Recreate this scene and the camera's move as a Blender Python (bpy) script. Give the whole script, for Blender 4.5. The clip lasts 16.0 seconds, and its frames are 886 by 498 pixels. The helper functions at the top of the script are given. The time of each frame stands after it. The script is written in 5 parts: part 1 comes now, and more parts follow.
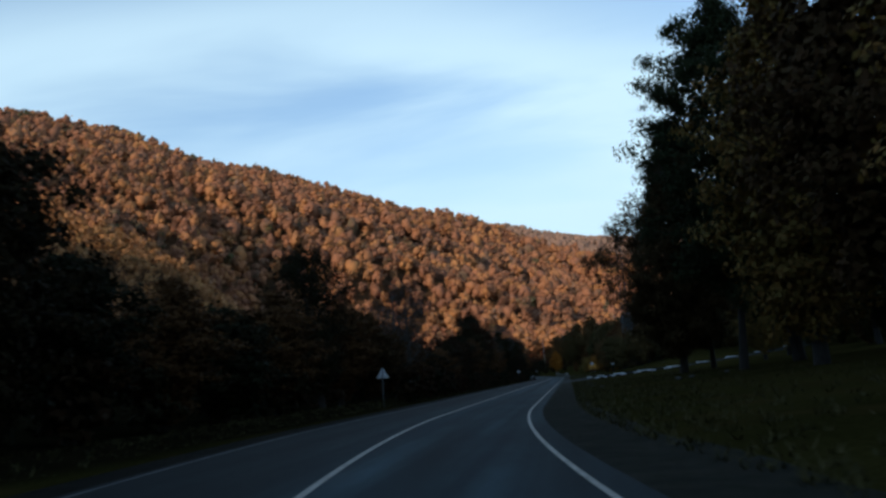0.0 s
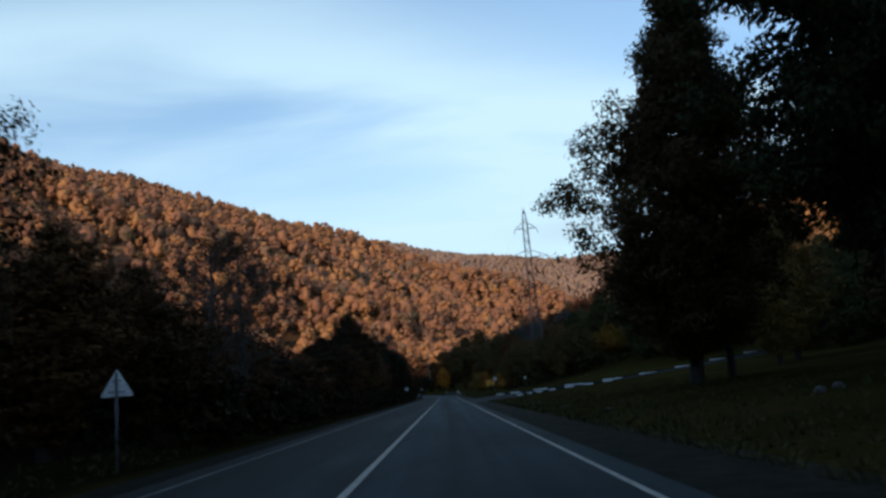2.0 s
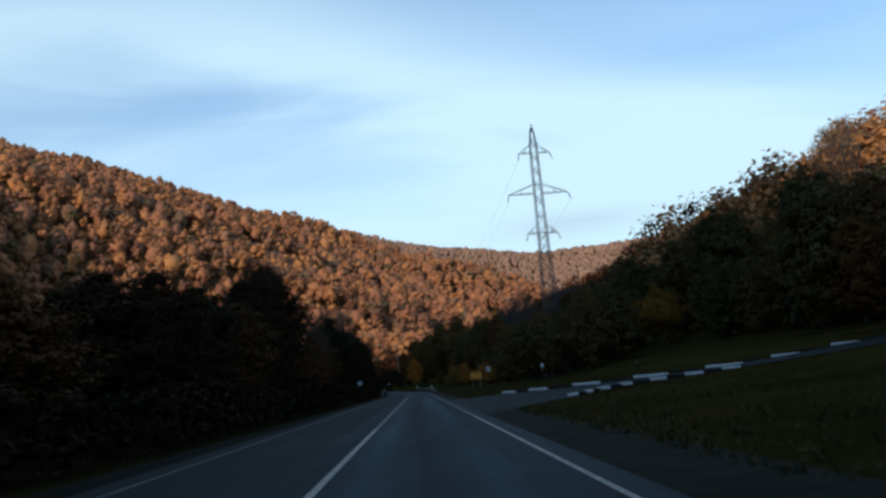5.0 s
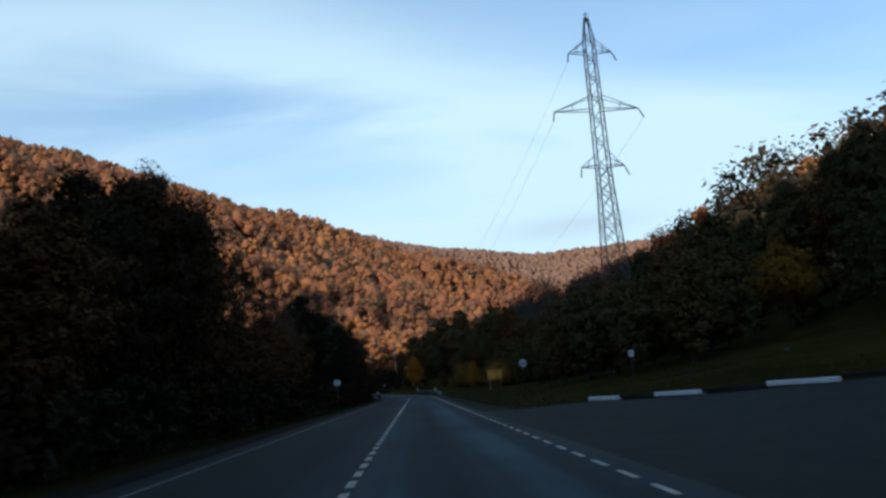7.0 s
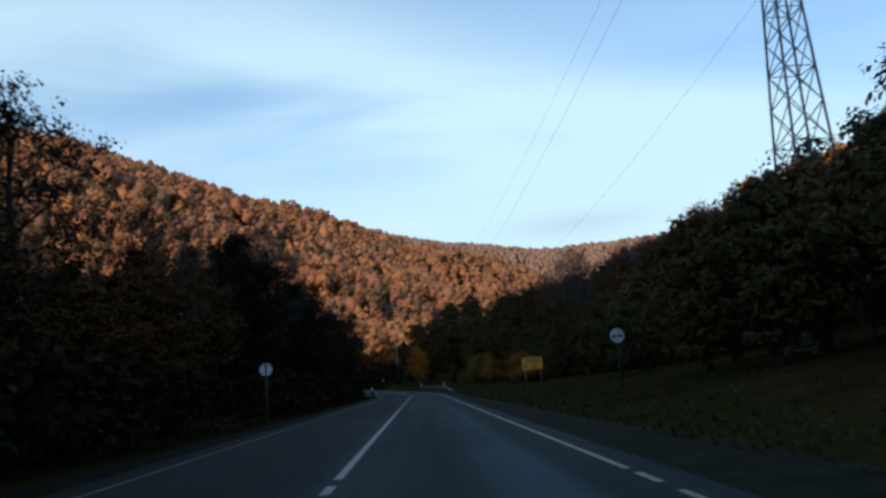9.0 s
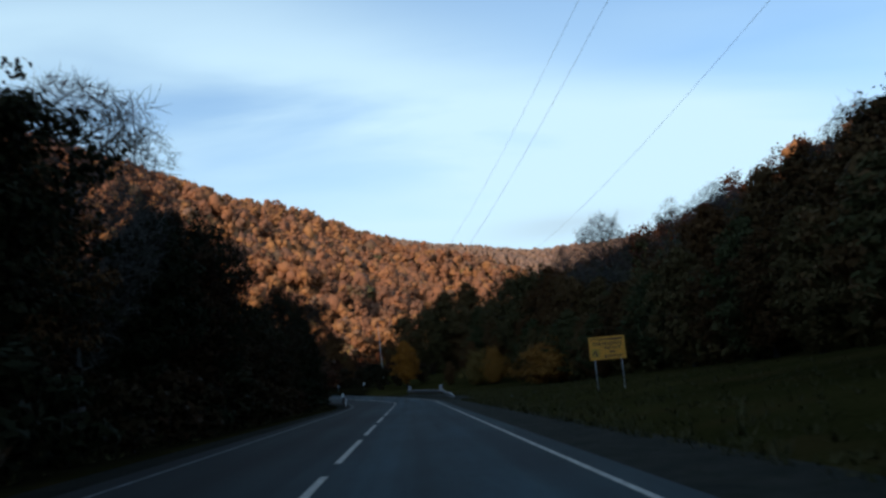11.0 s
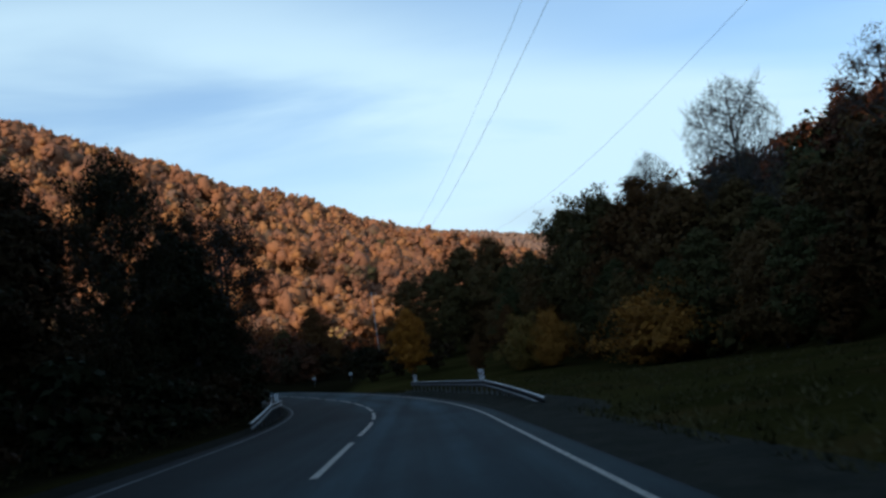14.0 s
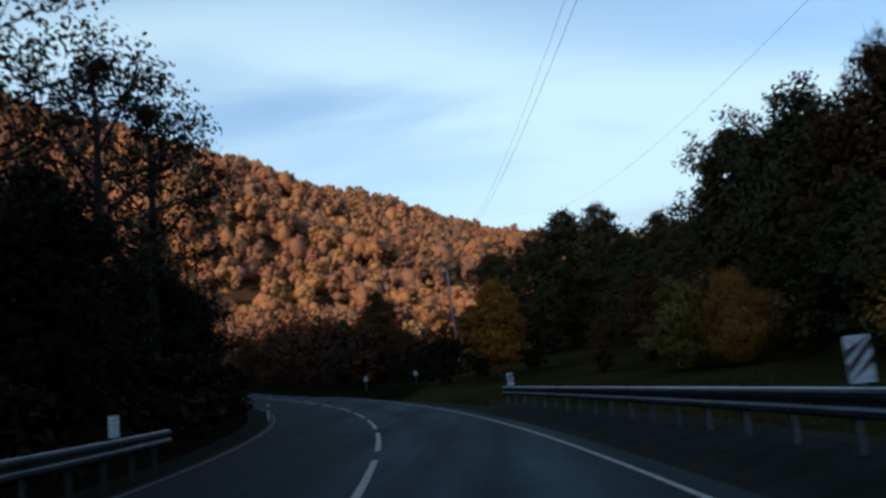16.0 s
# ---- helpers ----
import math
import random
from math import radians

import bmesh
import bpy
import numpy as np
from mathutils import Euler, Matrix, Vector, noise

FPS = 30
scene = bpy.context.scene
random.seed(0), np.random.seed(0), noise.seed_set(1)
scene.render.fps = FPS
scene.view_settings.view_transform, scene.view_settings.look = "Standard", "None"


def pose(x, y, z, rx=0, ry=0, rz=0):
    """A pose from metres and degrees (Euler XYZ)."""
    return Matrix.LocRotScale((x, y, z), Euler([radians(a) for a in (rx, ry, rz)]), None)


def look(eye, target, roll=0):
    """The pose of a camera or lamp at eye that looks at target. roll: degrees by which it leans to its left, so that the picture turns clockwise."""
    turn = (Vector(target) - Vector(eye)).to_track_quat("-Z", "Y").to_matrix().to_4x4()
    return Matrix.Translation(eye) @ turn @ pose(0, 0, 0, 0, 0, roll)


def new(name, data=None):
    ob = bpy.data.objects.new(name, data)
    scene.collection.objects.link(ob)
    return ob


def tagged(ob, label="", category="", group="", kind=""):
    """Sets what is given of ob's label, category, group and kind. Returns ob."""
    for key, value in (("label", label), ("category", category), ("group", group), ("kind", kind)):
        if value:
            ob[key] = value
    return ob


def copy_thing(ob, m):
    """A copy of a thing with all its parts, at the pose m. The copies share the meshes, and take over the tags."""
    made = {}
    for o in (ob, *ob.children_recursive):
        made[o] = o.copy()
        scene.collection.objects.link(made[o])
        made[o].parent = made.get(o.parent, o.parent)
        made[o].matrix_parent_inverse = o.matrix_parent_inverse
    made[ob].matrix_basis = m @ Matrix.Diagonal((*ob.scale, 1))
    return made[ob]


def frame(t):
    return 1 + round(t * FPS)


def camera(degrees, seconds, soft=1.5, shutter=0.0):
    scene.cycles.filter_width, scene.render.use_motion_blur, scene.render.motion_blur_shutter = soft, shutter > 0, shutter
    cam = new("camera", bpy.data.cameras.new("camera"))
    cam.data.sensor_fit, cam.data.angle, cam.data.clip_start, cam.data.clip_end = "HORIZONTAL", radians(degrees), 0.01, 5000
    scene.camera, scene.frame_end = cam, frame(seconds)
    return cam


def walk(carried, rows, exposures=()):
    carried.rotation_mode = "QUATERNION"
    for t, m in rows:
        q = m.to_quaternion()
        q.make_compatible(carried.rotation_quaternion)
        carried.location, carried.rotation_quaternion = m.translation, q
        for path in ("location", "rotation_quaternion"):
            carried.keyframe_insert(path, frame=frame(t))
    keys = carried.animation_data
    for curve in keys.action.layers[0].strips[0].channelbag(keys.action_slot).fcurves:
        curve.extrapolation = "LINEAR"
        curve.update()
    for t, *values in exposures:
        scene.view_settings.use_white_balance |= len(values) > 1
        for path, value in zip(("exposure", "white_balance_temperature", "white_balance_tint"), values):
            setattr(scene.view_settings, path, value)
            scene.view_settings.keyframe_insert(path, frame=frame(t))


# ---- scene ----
cam = camera(55.2, 16.0, soft=2.75, shutter=0.25)
PATH = [
    (0, (5.038, -0.009, 1.238), (2.418, 19.571, 4.357), -4.75),
    (0.5, (3.674, 8.480, 1.237), (1.930, 28.173, 4.258), -6.28),
    (1, (2.544, 16.908, 1.223), (1.734, 36.659, 4.261), -4.71),
    (1.5, (1.888, 25.021, 1.156), (1.680, 44.773, 4.290), -5.43),
    (2, (1.476, 32.692, 1.221), (1.707, 52.413, 4.541), -5.39),
    (2.5, (1.390, 40.336, 1.213), (2.146, 60.082, 4.303), -6.02),
    (3, (1.362, 47.969, 1.255), (2.302, 67.720, 4.259), -6.21),
    (3.5, (1.397, 55.595, 1.233), (2.385, 75.322, 4.378), -6.48),
    (4, (1.493, 63.291, 1.211), (2.464, 83.029, 4.287), -6.82),
    (4.5, (1.539, 71.076, 1.239), (2.381, 90.812, 4.372), -5.34),
    (7, (1.000, 110.649, 1.230), (1.901, 130.369, 4.444), -4.88),
    (7.5, (1.063, 118.886, 1.212), (2.170, 138.593, 4.438), -4.31),
    (8, (1.153, 127.323, 1.191), (2.101, 147.043, 4.389), -4.46),
    (8.5, (1.187, 135.652, 1.211), (2.078, 155.369, 4.443), -5.15),
    (9, (1.172, 144.114, 1.131), (1.935, 163.851, 4.273), -4.48),
    (11.5, (1.392, 186.407, 1.178), (2.526, 206.117, 4.378), -5.37),
    (12, (1.419, 194.775, 1.212), (2.545, 214.490, 4.379), -5.92),
    (12.5, (1.515, 203.050, 1.227), (2.584, 222.777, 4.342), -6.45),
    (13, (1.545, 211.241, 1.211), (2.562, 230.981, 4.256), -6.41),
    (13.5, (1.520, 219.299, 1.223), (2.547, 239.032, 4.312), -6.98),
    (14, (1.643, 227.263, 1.212), (2.538, 247.021, 4.180), -6.67),
    (14.5, (1.684, 235.144, 1.224), (2.339, 254.895, 4.303), -7.22),
    (15, (1.542, 242.986, 1.211), (1.859, 262.739, 4.330), -5.68),
    (15.5, (1.328, 250.787, 1.198), (1.075, 270.501, 4.560), -4.86),
    (16, (1.110, 258.597, 1.245), (0.018, 278.301, 4.495), -5.69),
]
walk(cam, [(t, look(eye, target, roll)) for t, eye, target, roll in PATH])

# ---- light: low sun from behind, open sky with thin cloud ----
SUN_AZ, SUN_EL = 215.0, 16.0          # degrees clockwise from +y, degrees up
sx, sy = math.sin(radians(SUN_AZ)), math.cos(radians(SUN_AZ))
sun_way = Vector((sx * math.cos(radians(SUN_EL)), sy * math.cos(radians(SUN_EL)), math.sin(radians(SUN_EL))))
sun_data = bpy.data.lights.new("sun", "SUN")
sun_data.energy, sun_data.angle, sun_data.color = 3.7, radians(0.53), (1.0, 0.84, 0.67)
sun = new("sun", sun_data)
sun.matrix_world = look(sun_way * 100, (0, 0, 0))

world = bpy.data.worlds.new("sky")
scene.world = world
world.use_nodes = True


def node(tree, kind, **values):
    n = tree.nodes.new(kind)
    for key, value in values.items():
        if key in n.inputs:
            n.inputs[key].default_value = value
    return n


def ramp(tree, fac, stops):
    n = tree.nodes.new("ShaderNodeValToRGB")
    e = n.color_ramp.elements
    while len(e) < len(stops):
        e.new(0.5)
    for el, (p, c) in zip(e, stops):
        el.position = p
        el.color = (*c, 1) if len(c) == 3 else c
    tree.links.new(fac, n.inputs["Fac"])
    return n.outputs["Color"]


def build_sky():
    nt = world.node_tree
    nt.nodes.clear()
    sky = nt.nodes.new("ShaderNodeTexSky")
    sky.sky_type, sky.sun_disc = "NISHITA", False
    sky.sun_elevation, sky.sun_rotation = radians(SUN_EL), radians(SUN_AZ)
    sky.air_density, sky.dust_density, sky.ozone_density = 1.0, 0.15, 3.5
    co = nt.nodes.new("ShaderNodeTexCoord")
    sep = nt.nodes.new("ShaderNodeSeparateXYZ")
    nt.links.new(co.outputs["Generated"], sep.inputs[0])
    # project the sky direction on a flat layer of cloud high above
    zc = nt.nodes.new("ShaderNodeMath"); zc.operation = "MAXIMUM"; zc.inputs[1].default_value = 0.0
    nt.links.new(sep.outputs["Z"], zc.inputs[0])
    za = nt.nodes.new("ShaderNodeMath"); za.operation = "ADD"; za.inputs[1].default_value = 0.16
    nt.links.new(zc.outputs[0], za.inputs[0])
    div = nt.nodes.new("ShaderNodeVectorMath"); div.operation = "DIVIDE"
    comb = nt.nodes.new("ShaderNodeCombineXYZ")
    for k in "XYZ":
        nt.links.new(za.outputs[0], comb.inputs[k])
    nt.links.new(co.outputs["Generated"], div.inputs[0])
    nt.links.new(comb.outputs[0], div.inputs[1])
    wisps = nt.nodes.new("ShaderNodeMapping")
    wisps.inputs["Rotation"].default_value = (0, 0, radians(-20))
    wisps.inputs["Scale"].default_value = (0.7, 1.6, 0.0)
    nt.links.new(div.outputs[0], wisps.inputs["Vector"])
    big = node(nt, "ShaderNodeTexNoise", Scale=1.3, Detail=5.0, Roughness=0.5, Distortion=0.4)
    nt.links.new(wisps.outputs[0], big.inputs["Vector"])

    def calc(op, a, b, c=None, clamp=False):
        n = nt.nodes.new("ShaderNodeMath")
        n.operation, n.use_clamp = op, clamp
        for s, v in zip(n.inputs, (a, b, c)):
            if isinstance(v, (int, float)):
                s.default_value = v
            elif v is not None:
                nt.links.new(v, s)
        return n.outputs[0]

    def band(a, b, c, width, shift):
        """A long streak of cloud: directions near the plane z + a x + b y = c, frayed by the noise."""
        dot = nt.nodes.new("ShaderNodeVectorMath"); dot.operation = "DOT_PRODUCT"
        nt.links.new(co.outputs["Generated"], dot.inputs[0])
        dot.inputs[1].default_value = (a, b, 1.0)
        s = calc("SUBTRACT", dot.outputs["Value"], c)
        s = calc("MULTIPLY_ADD", calc("SUBTRACT", big.outputs["Fac"], 0.5), shift, s)
        s = calc("DIVIDE", s, width)
        return calc("POWER", 2.718, calc("MULTIPLY", calc("MULTIPLY", s, s), -1.0))

    streak = band(0.346, -1.133, -0.690, 0.105, 0.26)
    wisp = ramp(nt, big.outputs["Fac"], [(0.40, (0, 0, 0)), (0.68, (1, 1, 1))])
    low = nt.nodes.new("ShaderNodeMapRange")
    low.inputs["From Min"].default_value, low.inputs["From Max"].default_value = 0.15, 0.34
    low.inputs["To Min"].default_value, low.inputs["To Max"].default_value = 0.92, 0.0
    nt.links.new(sep.outputs["Z"], low.inputs["Value"])
    high = nt.nodes.new("ShaderNodeMapRange")
    high.inputs["From Min"].default_value, high.inputs["From Max"].default_value = 0.40, 0.70
    high.inputs["To Min"].default_value, high.inputs["To Max"].default_value = 0.22, 0.06
    nt.links.new(sep.outputs["Z"], high.inputs["Value"])
    total = calc("MULTIPLY_ADD", streak, 0.62, low.outputs[0])
    total = calc("ADD", calc("MULTIPLY_ADD", wisp, high.outputs[0], total), 0.16, None, True)
    amt = nt.nodes.new("ShaderNodeMath"); amt.operation = "MULTIPLY"; amt.inputs[1].default_value = 0.96
    nt.links.new(total, amt.inputs[0])
    scale = nt.nodes.new("ShaderNodeVectorMath"); scale.operation = "MULTIPLY"; scale.inputs[1].default_value = SKY
    nt.links.new(sky.outputs[0], scale.inputs[0])
    mix = nt.nodes.new("ShaderNodeMix"); mix.data_type = "RGBA"
    nt.links.new(amt.outputs[0], mix.inputs[0])
    nt.links.new(scale.outputs[0], mix.inputs[6])
    # a small grey cloud low over the ridge
    off = nt.nodes.new("ShaderNodeVectorMath"); off.operation = "SUBTRACT"; off.inputs[1].default_value = GREY_CLOUD
    nt.links.new(co.outputs["Generated"], off.inputs[0])
    fit = nt.nodes.new("ShaderNodeVectorMath"); fit.operation = "MULTIPLY"; fit.inputs[1].default_value = (13.0, 0.0, 75.0)
    nt.links.new(off.outputs[0], fit.inputs[0])
    far = nt.nodes.new("ShaderNodeVectorMath"); far.operation = "DOT_PRODUCT"
    nt.links.new(fit.outputs[0], far.inputs[0]); nt.links.new(fit.outputs[0], far.inputs[1])
    grey = calc("MULTIPLY", calc("POWER", 2.718, calc("MULTIPLY", far.outputs["Value"], -1.0)), calc("MULTIPLY", big.outputs["Fac"], 0.85))
    white = nt.nodes.new("ShaderNodeMix"); white.data_type = "RGBA"
    nt.links.new(grey, white.inputs[0])
    white.inputs[6].default_value = (*CLOUD, 1)
    white.inputs[7].default_value = (0.44, 0.54, 0.64, 1)
    nt.links.new(white.outputs[2], mix.inputs[7])
    bg = nt.nodes.new("ShaderNodeBackground")
    bg.inputs["Strength"].default_value = 1.0
    nt.links.new(mix.outputs[2], bg.inputs["Color"])
    out = nt.nodes.new("ShaderNodeOutputWorld")
    nt.links.new(bg.outputs[0], out.inputs["Surface"])


SKY, CLOUD = (0.167, 0.187, 0.198), (0.66, 0.92, 1.08)
GREY_CLOUD = (0.197, 0.965, 0.172)
build_sky()


# ---- materials ----
def surface(name, base, rough=0.8, metal=0.0, bump=None, spec=0.5):
    """base: a colour, or a function of the node tree that gives a colour socket. bump: (scale, strength, distance)."""
    m = bpy.data.materials.new(name)
    m.use_nodes = True
    nt = m.node_tree
    b = nt.nodes["Principled BSDF"]
    b.inputs["Roughness"].default_value, b.inputs["Metallic"].default_value = rough, metal
    b.inputs["Specular IOR Level"].default_value = spec
    if callable(base):
        nt.links.new(base(nt), b.inputs["Base Color"])
    else:
        b.inputs["Base Color"].default_value = (*base, 1)
    if bump:
        co = nt.nodes.new("ShaderNodeTexCoord")
        tex = node(nt, "ShaderNodeTexNoise", Scale=bump[0], Detail=4.0)
        nt.links.new(co.outputs["Object"], tex.inputs["Vector"])
        bn = node(nt, "ShaderNodeBump", Strength=bump[1], Distance=bump[2])
        nt.links.new(tex.outputs["Fac"], bn.inputs["Height"])
        nt.links.new(bn.outputs[0], b.inputs["Normal"])
    return m


def noise_fac(nt, scale, detail=4.0, stretch=(1, 1, 1), rough=0.55):
    co = nt.nodes.new("ShaderNodeTexCoord")
    mp = nt.nodes.new("ShaderNodeMapping")
    mp.inputs["Scale"].default_value = stretch
    nt.links.new(co.outputs["Object"], mp.inputs["Vector"])
    tex = node(nt, "ShaderNodeTexNoise", Scale=scale, Detail=detail, Roughness=rough)
    nt.links.new(mp.outputs[0], tex.inputs["Vector"])
    return tex.outputs["Fac"]


def blend(nt, fac, a, b, kind="MIX"):
    mx = nt.nodes.new("ShaderNodeMix")
    mx.data_type, mx.blend_type = "RGBA", kind
    for socket, v in ((mx.inputs[0], fac), (mx.inputs[6], a), (mx.inputs[7], b)):
        if isinstance(v, (int, float)):
            socket.default_value = v
        elif isinstance(v, tuple):
            socket.default_value = (*v, 1)
        else:
            nt.links.new(v, socket)
    return mx.outputs[2]


def mottled(a, b, coarse, fine, c=None, stretch=(1, 1, 1), lo=0.35, hi=0.65):
    def base(nt):
        f = ramp(nt, noise_fac(nt, coarse, 4, stretch), [(lo, a), (hi, b)])
        g = ramp(nt, noise_fac(nt, fine, 3), [(0.3, (0.6, 0.6, 0.6)), (0.7, (1.3, 1.3, 1.3))])
        f = blend(nt, 1.0, f, g, "MULTIPLY")
        if c:
            f = blend(nt, ramp(nt, noise_fac(nt, coarse * 2.7, 5), [(0.52, (0, 0, 0)), (0.68, (1, 1, 1))]), f, c)
        return f
    return base


def leaf_base(stops, shift=0.25):
    """Colours that vary leaf by leaf and tree by tree."""
    def base(nt):
        geo = nt.nodes.new("ShaderNodeNewGeometry")
        info = nt.nodes.new("ShaderNodeObjectInfo")
        m1 = nt.nodes.new("ShaderNodeMath"); m1.operation = "MULTIPLY"; m1.inputs[1].default_value = shift
        nt.links.new(geo.outputs["Random Per Island"], m1.inputs[0])
        m2 = nt.nodes.new("ShaderNodeMath"); m2.operation = "MULTIPLY_ADD"; m2.inputs[1].default_value = 1 - shift
        nt.links.new(info.outputs["Random"], m2.inputs[0]); nt.links.new(m1.outputs[0], m2.inputs[2])
        return ramp(nt, m2.outputs[0], stops)
    return base


M = {}
def asphalt_base(nt):
    """Dark tarmac with long wheel streaks, broad patches and fine stone grain."""
    f = ramp(nt, noise_fac(nt, 0.9, 3, (1, 0.012, 1), 0.5), [(0.40, (0.0076, 0.0162, 0.0198)), (0.60, (0.0240, 0.0395, 0.0445))])
    p = ramp(nt, noise_fac(nt, 0.30, 5, (1, 0.30, 1), 0.62), [(0.34, (0.50, 0.52, 0.54)), (0.66, (1.24, 1.24, 1.22))])
    g = ramp(nt, noise_fac(nt, 55, 3), [(0.3, (0.55, 0.55, 0.55)), (0.7, (1.4, 1.4, 1.4))])
    c = ramp(nt, noise_fac(nt, 2.2, 6, (1, 0.22, 1), 0.7), [(0.485, (1, 1, 1)), (0.50, (0.55, 0.55, 0.55)), (0.515, (1, 1, 1))])
    f = blend(nt, 1.0, blend(nt, 1.0, f, p, "MULTIPLY"), g, "MULTIPLY")
    # browner oncoming lane painted darker for shade, paler wheel tracks, dark strip between them
    at = nt.nodes.new("ShaderNodeAttribute")
    at.attribute_name = "across"
    wob = nt.nodes.new("ShaderNodeMath"); wob.operation = "MULTIPLY_ADD"; wob.inputs[1].default_value = 0.06
    nt.links.new(noise_fac(nt, 0.25, 3, (1, 0.3, 1)), wob.inputs[0]); nt.links.new(at.outputs["Fac"], wob.inputs[2])
    w = ramp(nt, wob.outputs[0], [(0.03, (0.20, 0.195, 0.19)), (0.20, (0.40, 0.375, 0.36)), (0.33, (0.37, 0.355, 0.35)), (0.44, (0.66, 0.63, 0.62)), (0.55, (0.95, 0.98, 0.98)), (0.63, (1.38, 1.54, 1.58)), (0.73, (0.66, 0.73, 0.75)), (0.85, (1.40, 1.60, 1.64)), (0.97, (0.95, 0.95, 0.93))])
    f = blend(nt, 1.0, f, w, "MULTIPLY")
    return blend(nt, 0.55, f, c, "MULTIPLY")


M["asphalt"] = surface("asphalt", asphalt_base, 0.85, bump=(90, 0.35, 0.01), spec=0.12)
M["apron"] = surface("apron", mottled((0.0075, 0.0109, 0.0094), (0.0132, 0.0167, 0.0138), 0.4, 40, (0.0184, 0.0190, 0.0138)), 0.9, bump=(60, 0.4, 0.012), spec=0.12)
M["gravel"] = surface("gravel", mottled((0.0112, 0.0119, 0.0077), (0.0255, 0.0244, 0.0168), 1.2, 45, (0.0112, 0.0124, 0.0046)), 0.95, bump=(45, 0.8, 0.03), spec=0.06)
# left shoulder gravel with the overhanging trees' shade put into its colour
M["gravel_shaded"] = surface("gravel_shaded", mottled((0.0065, 0.0060, 0.0045), (0.0130, 0.0115, 0.0080), 1.2, 40, (0.010, 0.0085, 0.0050)), 0.95, bump=(40, 0.8, 0.03), spec=0.04)
def ground_base(nt):
    """Grass in the valley, fallen leaves under the woods higher up."""
    low = mottled((0.022, 0.0195, 0.0055), (0.041, 0.0340, 0.0100), 0.10, 9, (0.045, 0.0300, 0.0105))(nt)
    litter = mottled((0.050, 0.028, 0.014), (0.10, 0.050, 0.024), 0.12, 3)(nt)
    co = nt.nodes.new("ShaderNodeTexCoord")
    sep = nt.nodes.new("ShaderNodeSeparateXYZ")
    nt.links.new(co.outputs["Object"], sep.inputs[0])
    mr = nt.nodes.new("ShaderNodeMapRange")
    mr.inputs["From Min"].default_value, mr.inputs["From Max"].default_value = 6.0, 16.0
    nt.links.new(sep.outputs["Z"], mr.inputs["Value"])
    # shade under the roadside trees, painted as a darker ground tone
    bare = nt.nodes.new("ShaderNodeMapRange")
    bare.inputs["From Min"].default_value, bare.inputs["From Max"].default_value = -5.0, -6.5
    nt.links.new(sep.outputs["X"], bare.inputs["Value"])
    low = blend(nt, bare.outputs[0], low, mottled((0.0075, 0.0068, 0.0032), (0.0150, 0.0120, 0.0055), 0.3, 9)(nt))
    return blend(nt, mr.outputs[0], low, litter)


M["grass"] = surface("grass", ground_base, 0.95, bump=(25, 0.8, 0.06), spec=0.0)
M["line"] = surface("line", mottled((0.24, 0.215, 0.175), (0.37, 0.335, 0.275), 3.0, 40, (0.11, 0.10, 0.085)), 0.7)
M["line_worn"] = surface("line_worn", mottled((0.035, 0.035, 0.036), (0.095, 0.095, 0.098), 1.2, 25, (0.026, 0.026, 0.027)), 0.8)
M["kerb_white"] = surface("kerb_white", mottled((0.60, 0.60, 0.58), (0.78, 0.78, 0.76), 2.0, 30), 0.8)
M["kerb_dark"] = surface("kerb_dark", mottled((0.018, 0.018, 0.016), (0.034, 0.032, 0.028), 2.0, 30), 0.9, spec=0.1)
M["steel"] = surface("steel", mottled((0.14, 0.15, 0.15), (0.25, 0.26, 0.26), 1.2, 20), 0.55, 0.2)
# skylit and shaded tones of one galvanised steel, light put into the colour
M["steel_skylit"] = surface("steel_skylit", mottled((0.30, 0.31, 0.30), (0.46, 0.47, 0.46), 1.2, 20), 0.5, 0.2)
M["steel_shaded"] = surface("steel_shaded", mottled((0.012, 0.014, 0.017), (0.028, 0.032, 0.037), 1.2, 20), 0.6, 0.2, spec=0.15)
M["pylon_steel"] = surface("pylon_steel", mottled((0.05, 0.054, 0.057), (0.095, 0.10, 0.105), 0.6, 12), 0.6, 0.3)
M["wire"] = surface("wire", (0.08, 0.08, 0.085), 0.5, 0.6)
M["sign_white"] = surface("sign_white", mottled((0.58, 0.58, 0.57), (0.72, 0.72, 0.71), 1.5, 20), 0.5)
M["sign_back"] = surface("sign_back", mottled((0.20, 0.20, 0.20), (0.30, 0.30, 0.30), 2, 20), 0.6, 0.3)
M["sign_yellow"] = surface("sign_yellow", mottled((0.74, 0.29, 0.022), (0.86, 0.36, 0.032), 1.0, 14), 0.5)
M["sign_red"] = surface("sign_red", (0.45, 0.03, 0.025), 0.5)
M["stripe_dark"] = surface("stripe_dark", (0.055, 0.010, 0.010), 0.5)
M["black"] = surface("black", (0.015, 0.015, 0.015), 0.6)
M["post_grey"] = surface("post_grey", mottled((0.08, 0.082, 0.08), (0.14, 0.14, 0.135), 2.0, 25), 0.7, 0.2)
M["post_white"] = surface("post_white", mottled((0.50, 0.50, 0.49), (0.64, 0.64, 0.62), 2.0, 25), 0.6)
M["post_dark"] = surface("post_dark", mottled((0.02, 0.02, 0.02), (0.04, 0.038, 0.036), 2.0, 25), 0.7)
M["concrete"] = surface("concrete", mottled((0.30, 0.29, 0.27), (0.42, 0.41, 0.38), 0.8, 15), 0.9)
